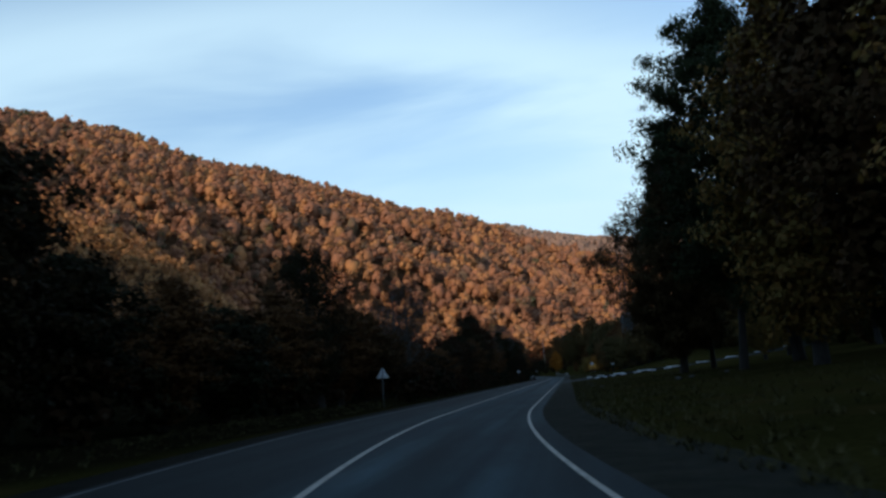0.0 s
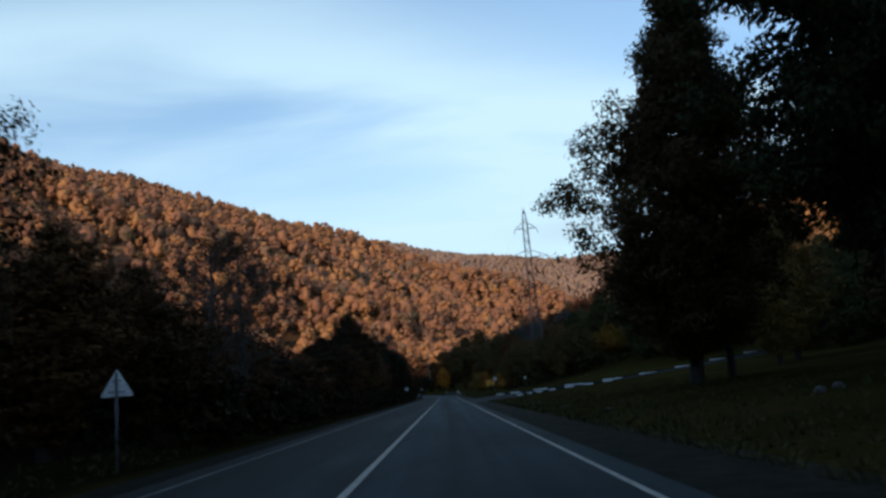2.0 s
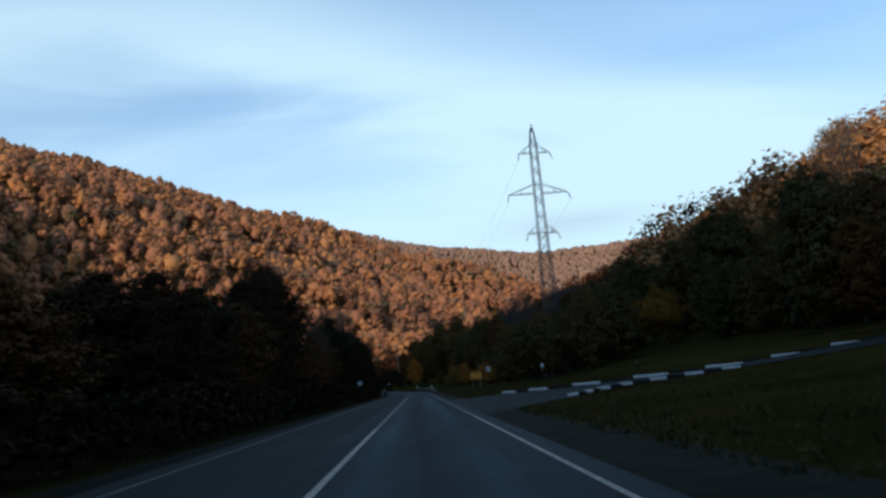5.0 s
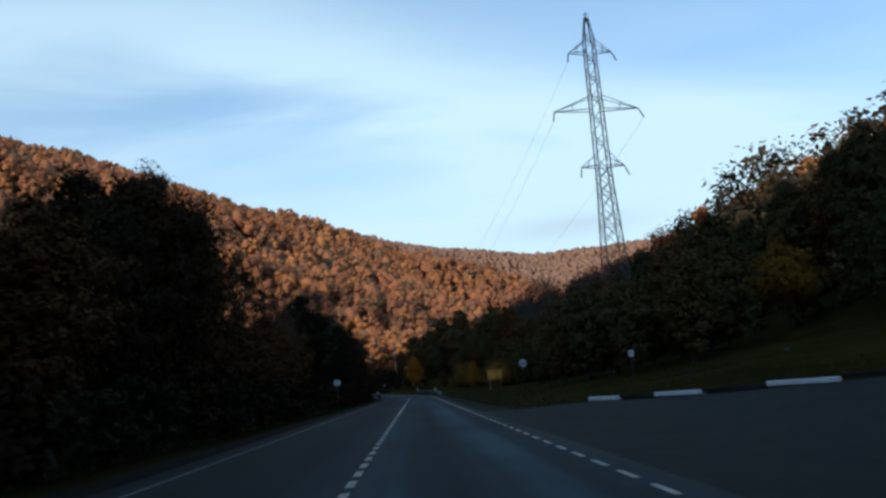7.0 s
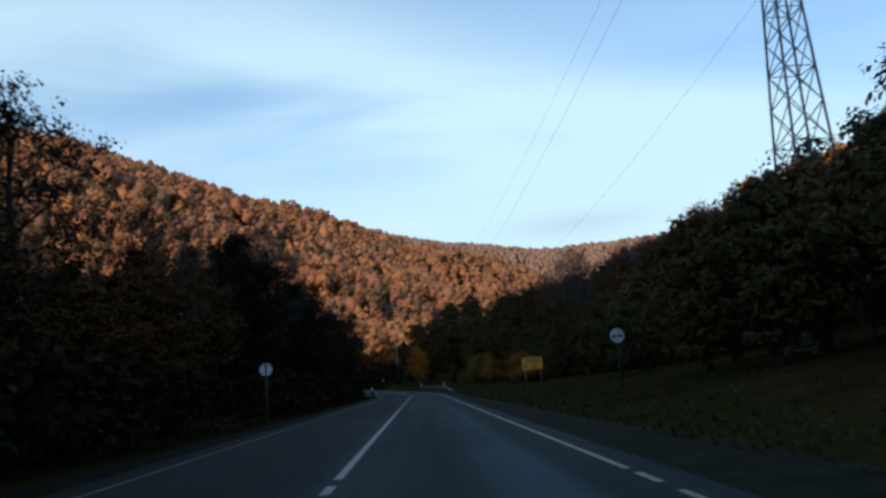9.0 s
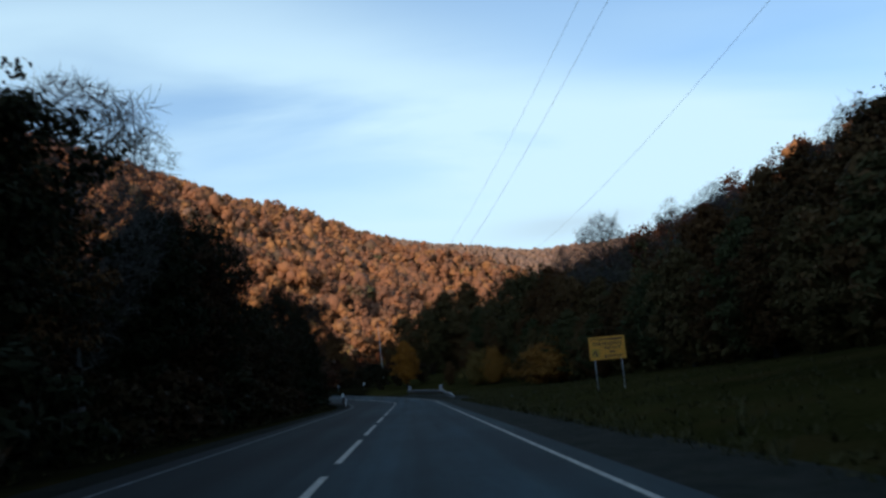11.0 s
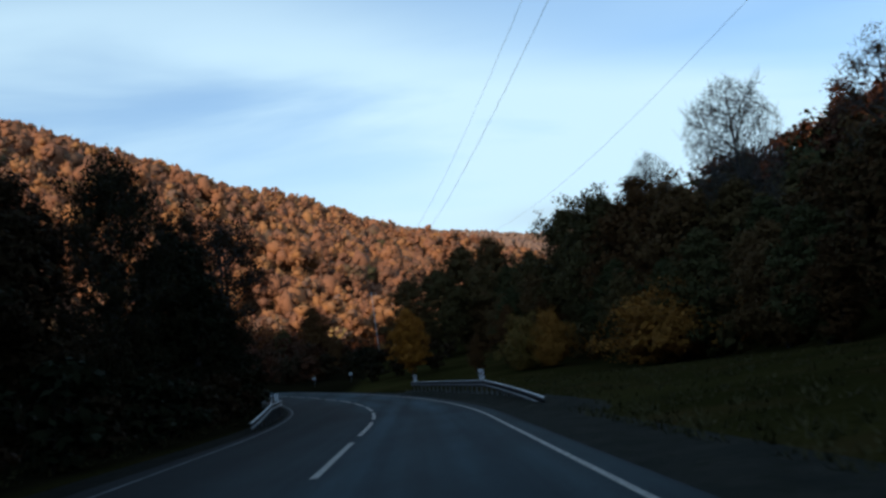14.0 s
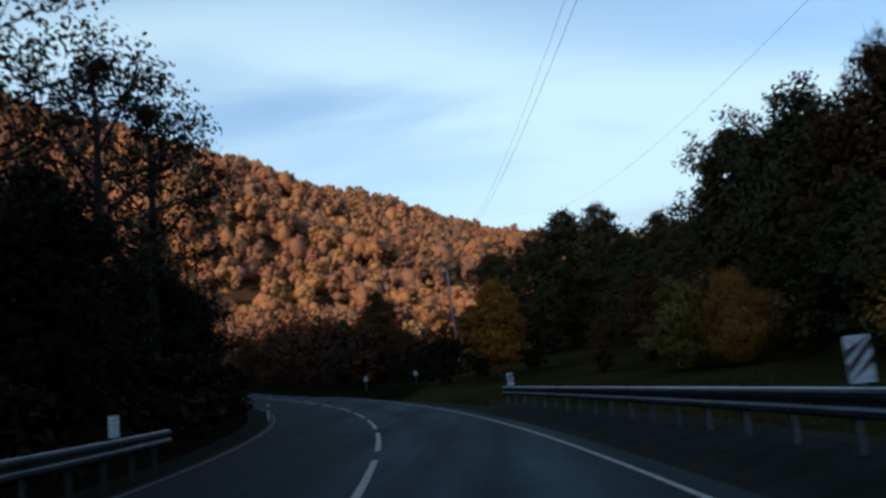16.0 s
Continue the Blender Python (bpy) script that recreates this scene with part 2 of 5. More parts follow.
M["bark"] = surface("bark", mottled((0.016, 0.013, 0.010), (0.036, 0.029, 0.022), 2.0, 12, stretch=(1, 1, 0.25)), 0.95, bump=(14, 0.8, 0.05))
M["twig"] = surface("twig", mottled((0.045, 0.040, 0.034), (0.08, 0.070, 0.060), 1.0, 12), 0.95)
M["stone"] = surface("stone", mottled((0.045, 0.044, 0.037), (0.085, 0.082, 0.070), 3.0, 20), 0.9, bump=(10, 0.5, 0.03))
# same foliage as the wood edge, roadside shade put into the colour
M["leaf_shaded"] = surface("leaf_shaded", leaf_base([(0.0, (0.008, 0.012, 0.004)), (0.35, (0.014, 0.014, 0.004)), (0.65, (0.025, 0.015, 0.005)), (1.0, (0.036, 0.014, 0.005))], 0.25), 0.8, spec=0.1)
M["leaf_rust"] = surface("leaf_rust", leaf_base([(0.0, (0.040, 0.028, 0.009)), (0.5, (0.084, 0.037, 0.012)), (1.0, (0.120, 0.054, 0.016))], 0.5), 0.8, spec=0.1)
M["leaf_thin"] = surface("leaf_thin", leaf_base([(0.0, (0.014, 0.015, 0.006)), (0.5, (0.040, 0.020, 0.008)), (1.0, (0.075, 0.030, 0.010))], 0.6), 0.8, spec=0.1)
# wood-edge foliage for the tall trees, part of their shade in the colour
M["leaf_tall_shaded"] = surface("leaf_tall_shaded", leaf_base([(0.0, (0.022, 0.032, 0.012)), (0.35, (0.036, 0.038, 0.013)), (0.65, (0.058, 0.040, 0.014)), (1.0, (0.080, 0.036, 0.014))], 0.2), 0.8, spec=0.1)
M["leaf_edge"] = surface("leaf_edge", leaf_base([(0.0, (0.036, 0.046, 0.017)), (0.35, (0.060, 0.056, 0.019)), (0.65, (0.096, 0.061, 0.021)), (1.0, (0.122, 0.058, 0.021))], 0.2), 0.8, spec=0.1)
M["leaf_brown"] = surface("leaf_brown", leaf_base([(0.0, (0.105, 0.080, 0.018)), (0.5, (0.175, 0.105, 0.021)), (1.0, (0.22, 0.100, 0.022))], 0.8), 0.8, spec=0.2)
M["leaf_yellow"] = surface("leaf_yellow", leaf_base([(0.0, (0.20, 0.074, 0.010)), (0.5, (0.34, 0.125, 0.014)), (1.0, (0.42, 0.160, 0.018))], 0.7), 0.8, spec=0.15)
M["leaf_tawny"] = surface("leaf_tawny", leaf_base([(0.0, (0.145, 0.080, 0.015)), (0.5, (0.265, 0.110, 0.018)), (1.0, (0.330, 0.130, 0.020))], 0.6), 0.8, spec=0.15)
M["leaf_olive"] = surface("leaf_olive", leaf_base([(0.0, (0.10, 0.062, 0.010)), (0.5, (0.21, 0.104, 0.012)), (1.0, (0.30, 0.122, 0.012))], 0.6), 0.8, spec=0.15)
def woods_base(stops, scale):
    """Colours that change from crown to crown over the slope, and a little from leaf to leaf."""
    def base(nt):
        geo = nt.nodes.new("ShaderNodeNewGeometry")
        m1 = nt.nodes.new("ShaderNodeMath"); m1.operation = "MULTIPLY_ADD"; m1.inputs[1].default_value = 0.12; m1.inputs[2].default_value = -0.06
        nt.links.new(geo.outputs["Random Per Island"], m1.inputs[0])
        m2 = nt.nodes.new("ShaderNodeMath"); m2.operation = "ADD"
        nt.links.new(noise_fac(nt, scale, 1.0), m2.inputs[0]); nt.links.new(m1.outputs[0], m2.inputs[1])
        return ramp(nt, m2.outputs[0], stops)
    return base


# same foliage as the slope woods, roadside shade put into the colour
M["leaf_woods_shaded"] = surface("leaf_woods_shaded", woods_base([(0.25, (0.010, 0.014, 0.005)), (0.45, (0.017, 0.018, 0.005)), (0.6, (0.034, 0.020, 0.006)), (0.8, (0.050, 0.018, 0.006))], 0.14), 0.8, spec=0.1)
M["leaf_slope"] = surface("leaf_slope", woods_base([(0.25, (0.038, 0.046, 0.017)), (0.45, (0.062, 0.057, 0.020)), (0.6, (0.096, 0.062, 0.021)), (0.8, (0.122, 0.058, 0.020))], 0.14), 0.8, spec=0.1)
# russet foliage with the shade it stands in put into the colour
M["leaf_rust_shaded"] = surface("leaf_rust_shaded", woods_base([(0.25, (0.026, 0.020, 0.009)), (0.45, (0.054, 0.022, 0.010)), (0.6, (0.078, 0.026, 0.012)), (0.8, (0.090, 0.042, 0.014))], 0.14), 0.8, spec=0.1)
# autumn foliage brightened where the slopes catch sun, light put into the colour
M["leaf_sunlit"] = surface("leaf_sunlit", woods_base([(0.25, (0.17, 0.110, 0.042)), (0.45, (0.35, 0.165, 0.068)), (0.6, (0.46, 0.215, 0.080)), (0.8, (0.52, 0.285, 0.095))], 0.14), 0.8, spec=0.2)
def crown_base(stops):
    """One colour for each crown, drifting in broad patches over the hill."""
    def base(nt):
        at = nt.nodes.new("ShaderNodeAttribute")
        at.attribute_name = "tint"
        geo = nt.nodes.new("ShaderNodeNewGeometry")
        m1 = nt.nodes.new("ShaderNodeMath"); m1.operation = "MULTIPLY_ADD"; m1.inputs[1].default_value = 0.20; m1.inputs[2].default_value = -0.10
        nt.links.new(geo.outputs["Random Per Island"], m1.inputs[0])
        m2 = nt.nodes.new("ShaderNodeMath"); m2.operation = "MULTIPLY_ADD"; m2.inputs[1].default_value = 0.62
        nt.links.new(at.outputs["Fac"], m2.inputs[0]); nt.links.new(m1.outputs[0], m2.inputs[2])
        m3 = nt.nodes.new("ShaderNodeMath"); m3.operation = "MULTIPLY_ADD"; m3.inputs[1].default_value = 0.9
        nt.links.new(noise_fac(nt, 0.011, 3), m3.inputs[0]); nt.links.new(m2.outputs[0], m3.inputs[2])
        m4 = nt.nodes.new("ShaderNodeMath"); m4.operation = "ADD"; m4.inputs[1].default_value = -0.26
        nt.links.new(m3.outputs[0], m4.inputs[0])
        return ramp(nt, m4.outputs[0], stops)
    return base


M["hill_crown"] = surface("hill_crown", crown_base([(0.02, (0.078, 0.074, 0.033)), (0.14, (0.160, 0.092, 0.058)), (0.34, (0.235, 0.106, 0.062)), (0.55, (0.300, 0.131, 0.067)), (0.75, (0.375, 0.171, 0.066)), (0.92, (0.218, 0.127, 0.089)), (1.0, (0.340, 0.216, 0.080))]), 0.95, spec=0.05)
# crowns on the sunny upper slope, sunlight put into the orange
M["slope_crown_sunlit"] = surface("slope_crown_sunlit", crown_base([(0.05, (0.15, 0.09, 0.035)), (0.3, (0.30, 0.135, 0.060)), (0.6, (0.41, 0.180, 0.070)), (0.9, (0.46, 0.235, 0.085))]), 0.95, spec=0.05)
# hill woods again, with the haze of distance put into greyer tones
M["ridge_crown_hazy"] = surface("ridge_crown_hazy", crown_base([(0.05, (0.185, 0.120, 0.086)), (0.4, (0.255, 0.150, 0.106)), (0.8, (0.305, 0.185, 0.122))]), 0.95, spec=0.1)


# ---- small mesh helpers ----
def mesh_object(name, verts, faces, mat, parent=None, label="", smooth=False):
    me = bpy.data.meshes.new(name)
    me.from_pydata([tuple(v) for v in verts], [], [tuple(f) for f in faces])
    if smooth:
        me.polygons.foreach_set("use_smooth", [True] * len(me.polygons))
    me.materials.append(mat)
    ob = new(name, me)
    if parent:
        ob.parent = parent
    if label:
        ob["label"] = label
    return ob


def part(name, bm, mat, parent=None, label="", smooth=False):
    me = bpy.data.meshes.new(name)
    bm.normal_update()
    bm.to_mesh(me)
    bm.free()
    if smooth:
        me.polygons.foreach_set("use_smooth", [True] * len(me.polygons))
    me.materials.append(mat)
    ob = new(name, me)
    if parent:
        ob.parent = parent
    if label:
        ob["label"] = label
    return ob


def thing(name, label, category, m=None, group="", kind=""):
    ob = new(name)
    ob.empty_display_size = 0.3
    if m is not None:
        ob.matrix_basis = m
    return tagged(ob, label, category, group, kind)


def add_box(bm, size, at=(0, 0, 0), turn=None, bevel=0.0):
    m = Matrix.Translation(at) @ (turn or Matrix()) @ Matrix.Diagonal((*size, 1))
    made = bmesh.ops.create_cube(bm, size=1.0, matrix=m)
    if bevel:
        edges = list({e for v in made["verts"] for e in v.link_edges})
        bmesh.ops.bevel(bm, geom=edges, offset=bevel, segments=1, affect="EDGES")
    return bm


def add_rod(bm, a, b, r0, r1=None, sides=8):
    a, b = Vector(a), Vector(b)
    m = Matrix.Translation((a + b) / 2) @ (b - a).to_track_quat("Z", "Y").to_matrix().to_4x4()
    bmesh.ops.create_cone(bm, cap_ends=True, segments=sides, radius1=r0, radius2=r0 if r1 is None else r1, depth=(b - a).length, matrix=m)
    return bm


# ---- plan of the road and the land ----
def road_x(y):
    y = np.asarray(y, float)
    a = np.where(y < 35.2, 0.00262 * (35.2 - np.maximum(y, -40)) ** 2 + np.where(y < -40, -0.394 * (y + 40), 0), 0.0)
    e = np.minimum(y, 345)
    b = np.where(y > 250.7, -0.0025 * (e - 250.7) ** 2 + np.where(y > 345, -0.4715 * (y - 345), 0), 0.0)
    return a + b


def road_z(y):
    y = np.asarray(y, float)
    e = np.minimum(y, 400)
    return np.where(y > 258, 0.00025 * (e - 258) ** 2 + np.where(y > 400, 0.071 * (np.minimum(y, 600) - 400), 0), 0.0)


def step01(a, b, v):
    s = np.clip((v - a) / (b - a), 0, 1)
    return s * s * (3 - 2 * s)


CREST_LEFT = [(-1500, -300, 300), (-900, 100, 300), (-750, 570, 320), (-588, 920, 341), (-460, 1205, 330), (-288, 1446, 301), (-120, 1530, 269), (-14, 1412, 203), (98, 1160, 115), (125, 960, 40)]
CREST_FAR = [(-600, 2450, 503), (-150, 2480, 441), (-40, 2490, 414), (120, 2500, 376), (420, 2500, 347), (640, 2450, 348), (1100, 2200, 420), (1800, 1700, 430)]
CREST_RIGHT = [(260, -300, 60), (190, 100, 62), (165, 250, 61), (160, 340, 49), (165, 440, 39), (180, 560, 30), (190, 700, 22)]
# unseen ridge behind, its heights set to lay the valley in shade: distance across the sun's way, height
RIDGE_BACK = [(-1400, 400), (-700, 400), (-560, 345), (-500, 308), (-450, 284), (-400, 276), (-345, 264), (-300, 256), (-260, 252), (-200, 262), (-160, 272), (-138, 262), (-92, 226), (-69, 208), (-37, 196), (-8, 186), (60, 182), (300, 180), (1500, 220)]
CREST_BACK = [(500 * sx - sy * w, 500 * sy + sx * w, h) for w, h in RIDGE_BACK]


def envelope(x, y, crest, fall):
    z = np.full(np.shape(x), -1e3)
    for (ax, ay, az), (bx, by, bz) in zip(crest, crest[1:]):
        n = int(math.hypot(bx - ax, by - ay) // 25) + 1
        for k in range(n + 1):
            f = k / n
            d = np.sqrt((x - ax - (bx - ax) * f) ** 2 + (y - ay - (by - ay) * f) ** 2 + 30 ** 2) - 30
            z = np.maximum(z, az + (bz - az) * f - fall * d)
    return z


def ripple(x, y):
    return 5 * np.sin(x / 61 + 1.3 * np.sin(y / 83)) + 4 * np.sin(y / 47 + 1.1 * np.sin(x / 39)) + 2 * np.sin((x + y) / 23)


def bank_foot(y):
    return np.interp(y, [-50, 100, 140, 172, 200, 225, 285, 330, 365, 420], [34, 40, 40, 31, 25, 23, 22, 17, 13, 10])


def land(x, y):
    x, y = np.asarray(x, float), np.asarray(y, float)
    dx, rz = x - road_x(y), road_z(y)
    # verges and the meadow on the right
    lift = np.interp(y, [40, 100, 133, 172, 219, 260, 290, 330], [0.020, 0.018, 0.024, 0.055, 0.030, 0.02, 0.0, 0.02])
    z = rz + lift * np.maximum(dx - 5.5, 0) ** 1.3 * (dx < 60) + (dx >= 60) * lift * 180
    z = z + 0.25 * step01(-6.5, -9, dx) + 0.12 * np.maximum(-dx - 12, 0) * (dx < 0)
    foot = bank_foot(y)
    z = np.where(dx > 0, np.minimum(z, rz + 5), z)
    up = np.maximum(x - foot, 0) * (dx > 0)
    hill = 0.30 * np.minimum(up, 40) + 0.50 * np.maximum(up - 40, 0)
    right = np.minimum(hill, np.maximum(envelope(x, y, CREST_RIGHT, 0.40), -40))
    z = z + np.where(up > 0, np.maximum(right, 0), 0)
    # the great hills
    away = step01(24, 130, np.abs(dx))
    big = np.maximum(envelope(x, y, CREST_LEFT, 0.50), envelope(x, y, CREST_FAR, 0.42))
    along = 0.467 * x + 0.885 * y
    big = big + np.clip(big / 50, 0, 1) * np.clip((330 - big) / 120, 0, 1) * (y < 1700) * (6.5 * np.sin(along / 19 + 0.9 * np.sin(x / 57)) + 3 * np.sin(along / 8.3 + 1.2 * np.sin(x / 31)))
    big = np.maximum(big, envelope(x, y, CREST_BACK, 1.0))
    big = big + np.clip(big / 60, 0, 1) * (1.9 - 1.1 * np.clip(big / 190, 0, 1)) * ripple(x, y)
    big = np.maximum(big, 0.095 * np.maximum(y - 420, 0) * step01(160, 60, x) * step01(1800, 1600, y))
    far = np.maximum(step01(420, 620, y), step01(-15, -80, y))
    z = np.maximum(z, big * np.maximum(away, far))
    # bed under the road and the shoulders
    bed = step01(6.4, 5.2, np.abs(dx)) * (y < 430)
    return z * (1 - bed) + (rz - 0.06) * bed


def spread(pieces):
    out = [pieces[0][0]]
    for a, b, n in pieces:
        out += [a + (b - a) * (k + 1) / n for k in range(n)]
    return np.array(out)


gx = spread([(-2600, -800, 18), (-800, -200, 30), (-200, -40, 22), (-40, -14, 12), (-14, 44, 58), (44, 120, 16), (120, 500, 22), (500, 2600, 22)])
gy = spread([(-1100, -60, 24), (-60, 0, 12), (0, 340, 136), (340, 640, 40), (640, 1400, 46), (1400, 3600, 40)])
X, Y = np.meshgrid(gx, gy)
Z = land(X, Y)
nx, ny = len(gx), len(gy)
ids = np.arange(nx * ny).reshape(ny, nx)
quads = np.stack([ids[:-1, :-1], ids[:-1, 1:], ids[1:, 1:], ids[1:, :-1]], -1).reshape(-1, 4)
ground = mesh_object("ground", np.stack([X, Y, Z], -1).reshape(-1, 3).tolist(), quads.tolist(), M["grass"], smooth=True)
tagged(ground, "dark autumn grass and leaf litter rising to wooded hills", "ground", kind="structure")


def ribbon(name, inner, outer, y0, y1, mat, lift=0.0, step=1.5, thick=0.05, parent=None, follow=None, shift=None):
    """A strip along the road between two offsets from its middle."""
    n = max(1, int((y1 - y0) / step))
    ys = np.linspace(y0, y1, n + 1)
    h = 1e-2
    tx = (road_x(ys + h) - road_x(ys - h)) / (2 * h)
    nrm = np.sqrt(1 + tx * tx)
    verts, faces = [], []
    for off in (inner, outer):
        off = off + (shift(ys) if shift else 0)
        px, py = road_x(ys) + off / nrm, ys - off * tx / nrm
        pz = (road_z(ys) if follow is None else follow(px, py)) + lift
        verts.append(np.stack([px, py, pz], -1))
    top = np.concatenate(verts)
    low = top - (0, 0, thick)
    k = n + 1
    v = np.concatenate([top, low])
    for i in range(n):
        faces += [(i, k + i, k + i + 1, i + 1), (2 * k + i, i, i + 1, 2 * k + i + 1), (k + i, 3 * k + i, 3 * k + i + 1, k + i + 1)]
    faces += [(0, 2 * k, 3 * k, k), (n, k + n, 3 * k + n, 2 * k + n)]
    return mesh_object(name, v.tolist(), faces, mat, parent)


road = ribbon("road", -4.3, 3.95, -70, 425, M["asphalt"], 0.0)
share = np.repeat([0.0, 1.0, 0.0, 1.0], len(road.data.vertices) // 4)
road.data.attributes.new("across", "FLOAT", "POINT").data.foreach_set("value", share.astype(np.float32))
tagged(road, "worn dark grey asphalt country road with two lanes", "road", kind="structure")
for stuff, (a, b) in {"gravel_shaded": (-5.5, -4.3), "gravel": (3.95, 5.9)}.items():
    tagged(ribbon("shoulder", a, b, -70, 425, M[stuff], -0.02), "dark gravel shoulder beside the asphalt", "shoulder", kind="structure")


def left_widening(y):
    return -np.interp(y, [28, 48, 238, 266], [0.45, 0.0, 0.0, 0.5])


def marking(name, label, offset, spans, width=0.15, shift=None, paint="line"):
    ob = thing(name, label, "road marking", kind="structure")
    for a, b in spans:
        ribbon("dash", offset - width / 2, offset + width / 2, a, b, M[paint], 0.006, 1.5, 0.004, ob, shift=shift)
    return ob


marking("edge_line_right", "worn white painted edge line", 3.5, [(-60, 112)] + [(112.8 + 1.6 * k, 113.7 + 1.6 * k) for k in range(26)] + [(154.2, 330)], 0.085)
marking("edge_line_left", "faint white painted edge line", -3.55, [(-60, 330)], 0.10, left_widening, "line_worn")
marking("centre_line", "white painted centre line, solid then broken", 0.0, [(-60, 108)] + [(109.0 + 1.5 * k, 109.85 + 1.5 * k) for k in range(31)] + [(155.6, 184)] + [(193.2 + 9.3 * k, 200.2 + 9.3 * k) for k in range(-1, 17)], 0.125)


# ---- side road, kerbs ----
NEAR_EDGE = [(3.9, 112), (6, 116), (9, 120.5), (11, 124), (15, 126.3), (22, 126.6), (46, 129), (70, 133)]
FAR_EDGE = [(3.9, 150), (7.8, 146.2), (9, 143), (10, 140.4), (11.2, 138.4), (13, 136.3), (17, 133.6), (21.5, 132.2), (26, 133.4), (36, 135.5), (70, 142)]


def side_road():
    xs = spread([(3.95, 24, 30), (24, 68, 20)])
    y0 = np.interp(xs, *zip(*NEAR_EDGE))
    y1 = np.interp(xs, *zip(*FAR_EDGE))
    k = 14
    f = np.linspace(0, 1, k + 1)
    px = np.repeat(xs[:, None], k + 1, 1)
    py = y0[:, None] + (y1 - y0)[:, None] * f
    pz = land(px, py) + 0.035
    pz[0] = 0.0
    pz = np.where(px < 6.5, np.maximum(pz, 0.0), pz)
    v = np.stack([px, py, pz], -1).reshape(-1, 3)
    ids = np.arange(len(v)).reshape(len(xs), k + 1)
    q = np.stack([ids[:-1, :-1], ids[1:, :-1], ids[1:, 1:], ids[:-1, 1:]], -1).reshape(-1, 4)
    ob = mesh_object("side_road", v.tolist(), q.tolist(), M["apron"], smooth=True)
    tagged(ob, "patched grey asphalt side road joining the main road", "road", kind="structure")


side_road()


def kerb_block(length, mat):
    bm = bmesh.new()
    add_box(bm, (length, 0.16, 0.16), (0, 0, 0.05), bevel=0.02)
    me = bpy.data.meshes.new("kerb_block")
    bm.to_mesh(me)
    bm.free()
    me.materials.append(mat)
    return me


def kerb_line(name, points, step, first_white=True):
    root = thing(name, "kerb of concrete blocks painted white and bare by turns", "kerb", kind="structure")
    meshes = [kerb_block(step - 0.02, M["kerb_white"]), kerb_block(step - 0.02, M["kerb_dark"])]
    pts = [Vector((*p, 0)) for p in points]
    seg = [(b - a).length for a, b in zip(pts, pts[1:])]
    total, d, n = sum(seg), step / 2, 0
    while d < total:
        r = d
        for (a, b), s in zip(zip(pts, pts[1:]), seg):
            if r <= s:
                break
            r -= s
        p, way = a.lerp(b, r / s), (b - a).normalized()
        ob = new("kerb_block", meshes[(n + (not first_white)) % 2])
        ob.parent = root
        ob.matrix_basis = Matrix.Translation((p.x, p.y, float(land(p.x, p.y)) + float(np.interp(p.x, [15, 24], [0.08, 0.0])))) @ Matrix.Rotation(math.atan2(way.y, way.x), 4, "Z")
        d, n = d + step, n + 1
    return root


kerb_line("kerb_far", [(8.05, 145.6), (9.05, 142.9), (10.1, 140.3), (11.3, 138.3), (13.1, 136.2), (17, 133.5), (21.5, 132.1), (26, 133.3), (36, 135.4), (60, 140)], 2.3)
kerb_line("kerb_near", [(8.6, 119.6), (9.6, 121.2), (11, 123.6), (13, 125.5), (15.5, 126.4), (20, 126.7)], 1.1)


# ---- leafy trees ----
def tube(points, radii, sides, verts, faces):
    base = len(verts)
    for i, (p, r) in enumerate(zip(points, radii)):
        way = points[min(i + 1, len(points) - 1)] - points[max(i - 1, 0)]
        q = way.to_track_quat("Z", "Y")
        for k in range(sides):
            a = 2 * math.pi * k / sides
            verts.append(p + q @ Vector((math.cos(a) * r, math.sin(a) * r, 0)))
    for i in range(len(points) - 1):
        for k in range(sides):
            a, b = base + i * sides + k, base + i * sides + (k + 1) % sides
            faces.append((a, b, b + sides, a + sides))
    tip = len(verts)
    verts.append(points[-1])
    for k in range(sides):
        faces.append((tip - sides + k, tip - sides + (k + 1) % sides, tip))


def leaf_mesh(name, centres, size, rng, mat, ratio=0.55, out=None):
    """Folded leaves at the centres; out: the way that each one's upper side turns, more or less."""
    n = len(centres)
    up = rng.normal(size=(n, 3))
    if out is not None:
        up = out / np.maximum(np.linalg.norm(out, axis=1), 1e-6)[:, None] + 0.42 * up
    up /= np.linalg.norm(up, axis=1)[:, None]
    a = np.cross(up, rng.normal(size=(n, 3)))
    a /= np.linalg.norm(a, axis=1)[:, None]
    b = np.cross(up, a)
    s = size * rng.uniform(0.65, 1.35, (n, 1))
    fold = np.cross(a, b) * s * 0.33 * ratio
    v = np.stack([centres - a * s, centres - b * s * ratio + fold, centres + a * s, centres + b * s * ratio + fold], 1).reshape(-1, 3)
    me = bpy.data.meshes.new(name)
    me.vertices.add(4 * n)
    me.vertices.foreach_set("co", v.ravel())
    me.loops.add(4 * n)
    me.loops.foreach_set("vertex_index", np.arange(4 * n, dtype=np.int32))
    me.polygons.add(n)
    me.polygons.foreach_set("loop_start", np.arange(0, 4 * n, 4, dtype=np.int32))
    me.update(calc_edges=True)
    me.materials.append(mat)
    return me


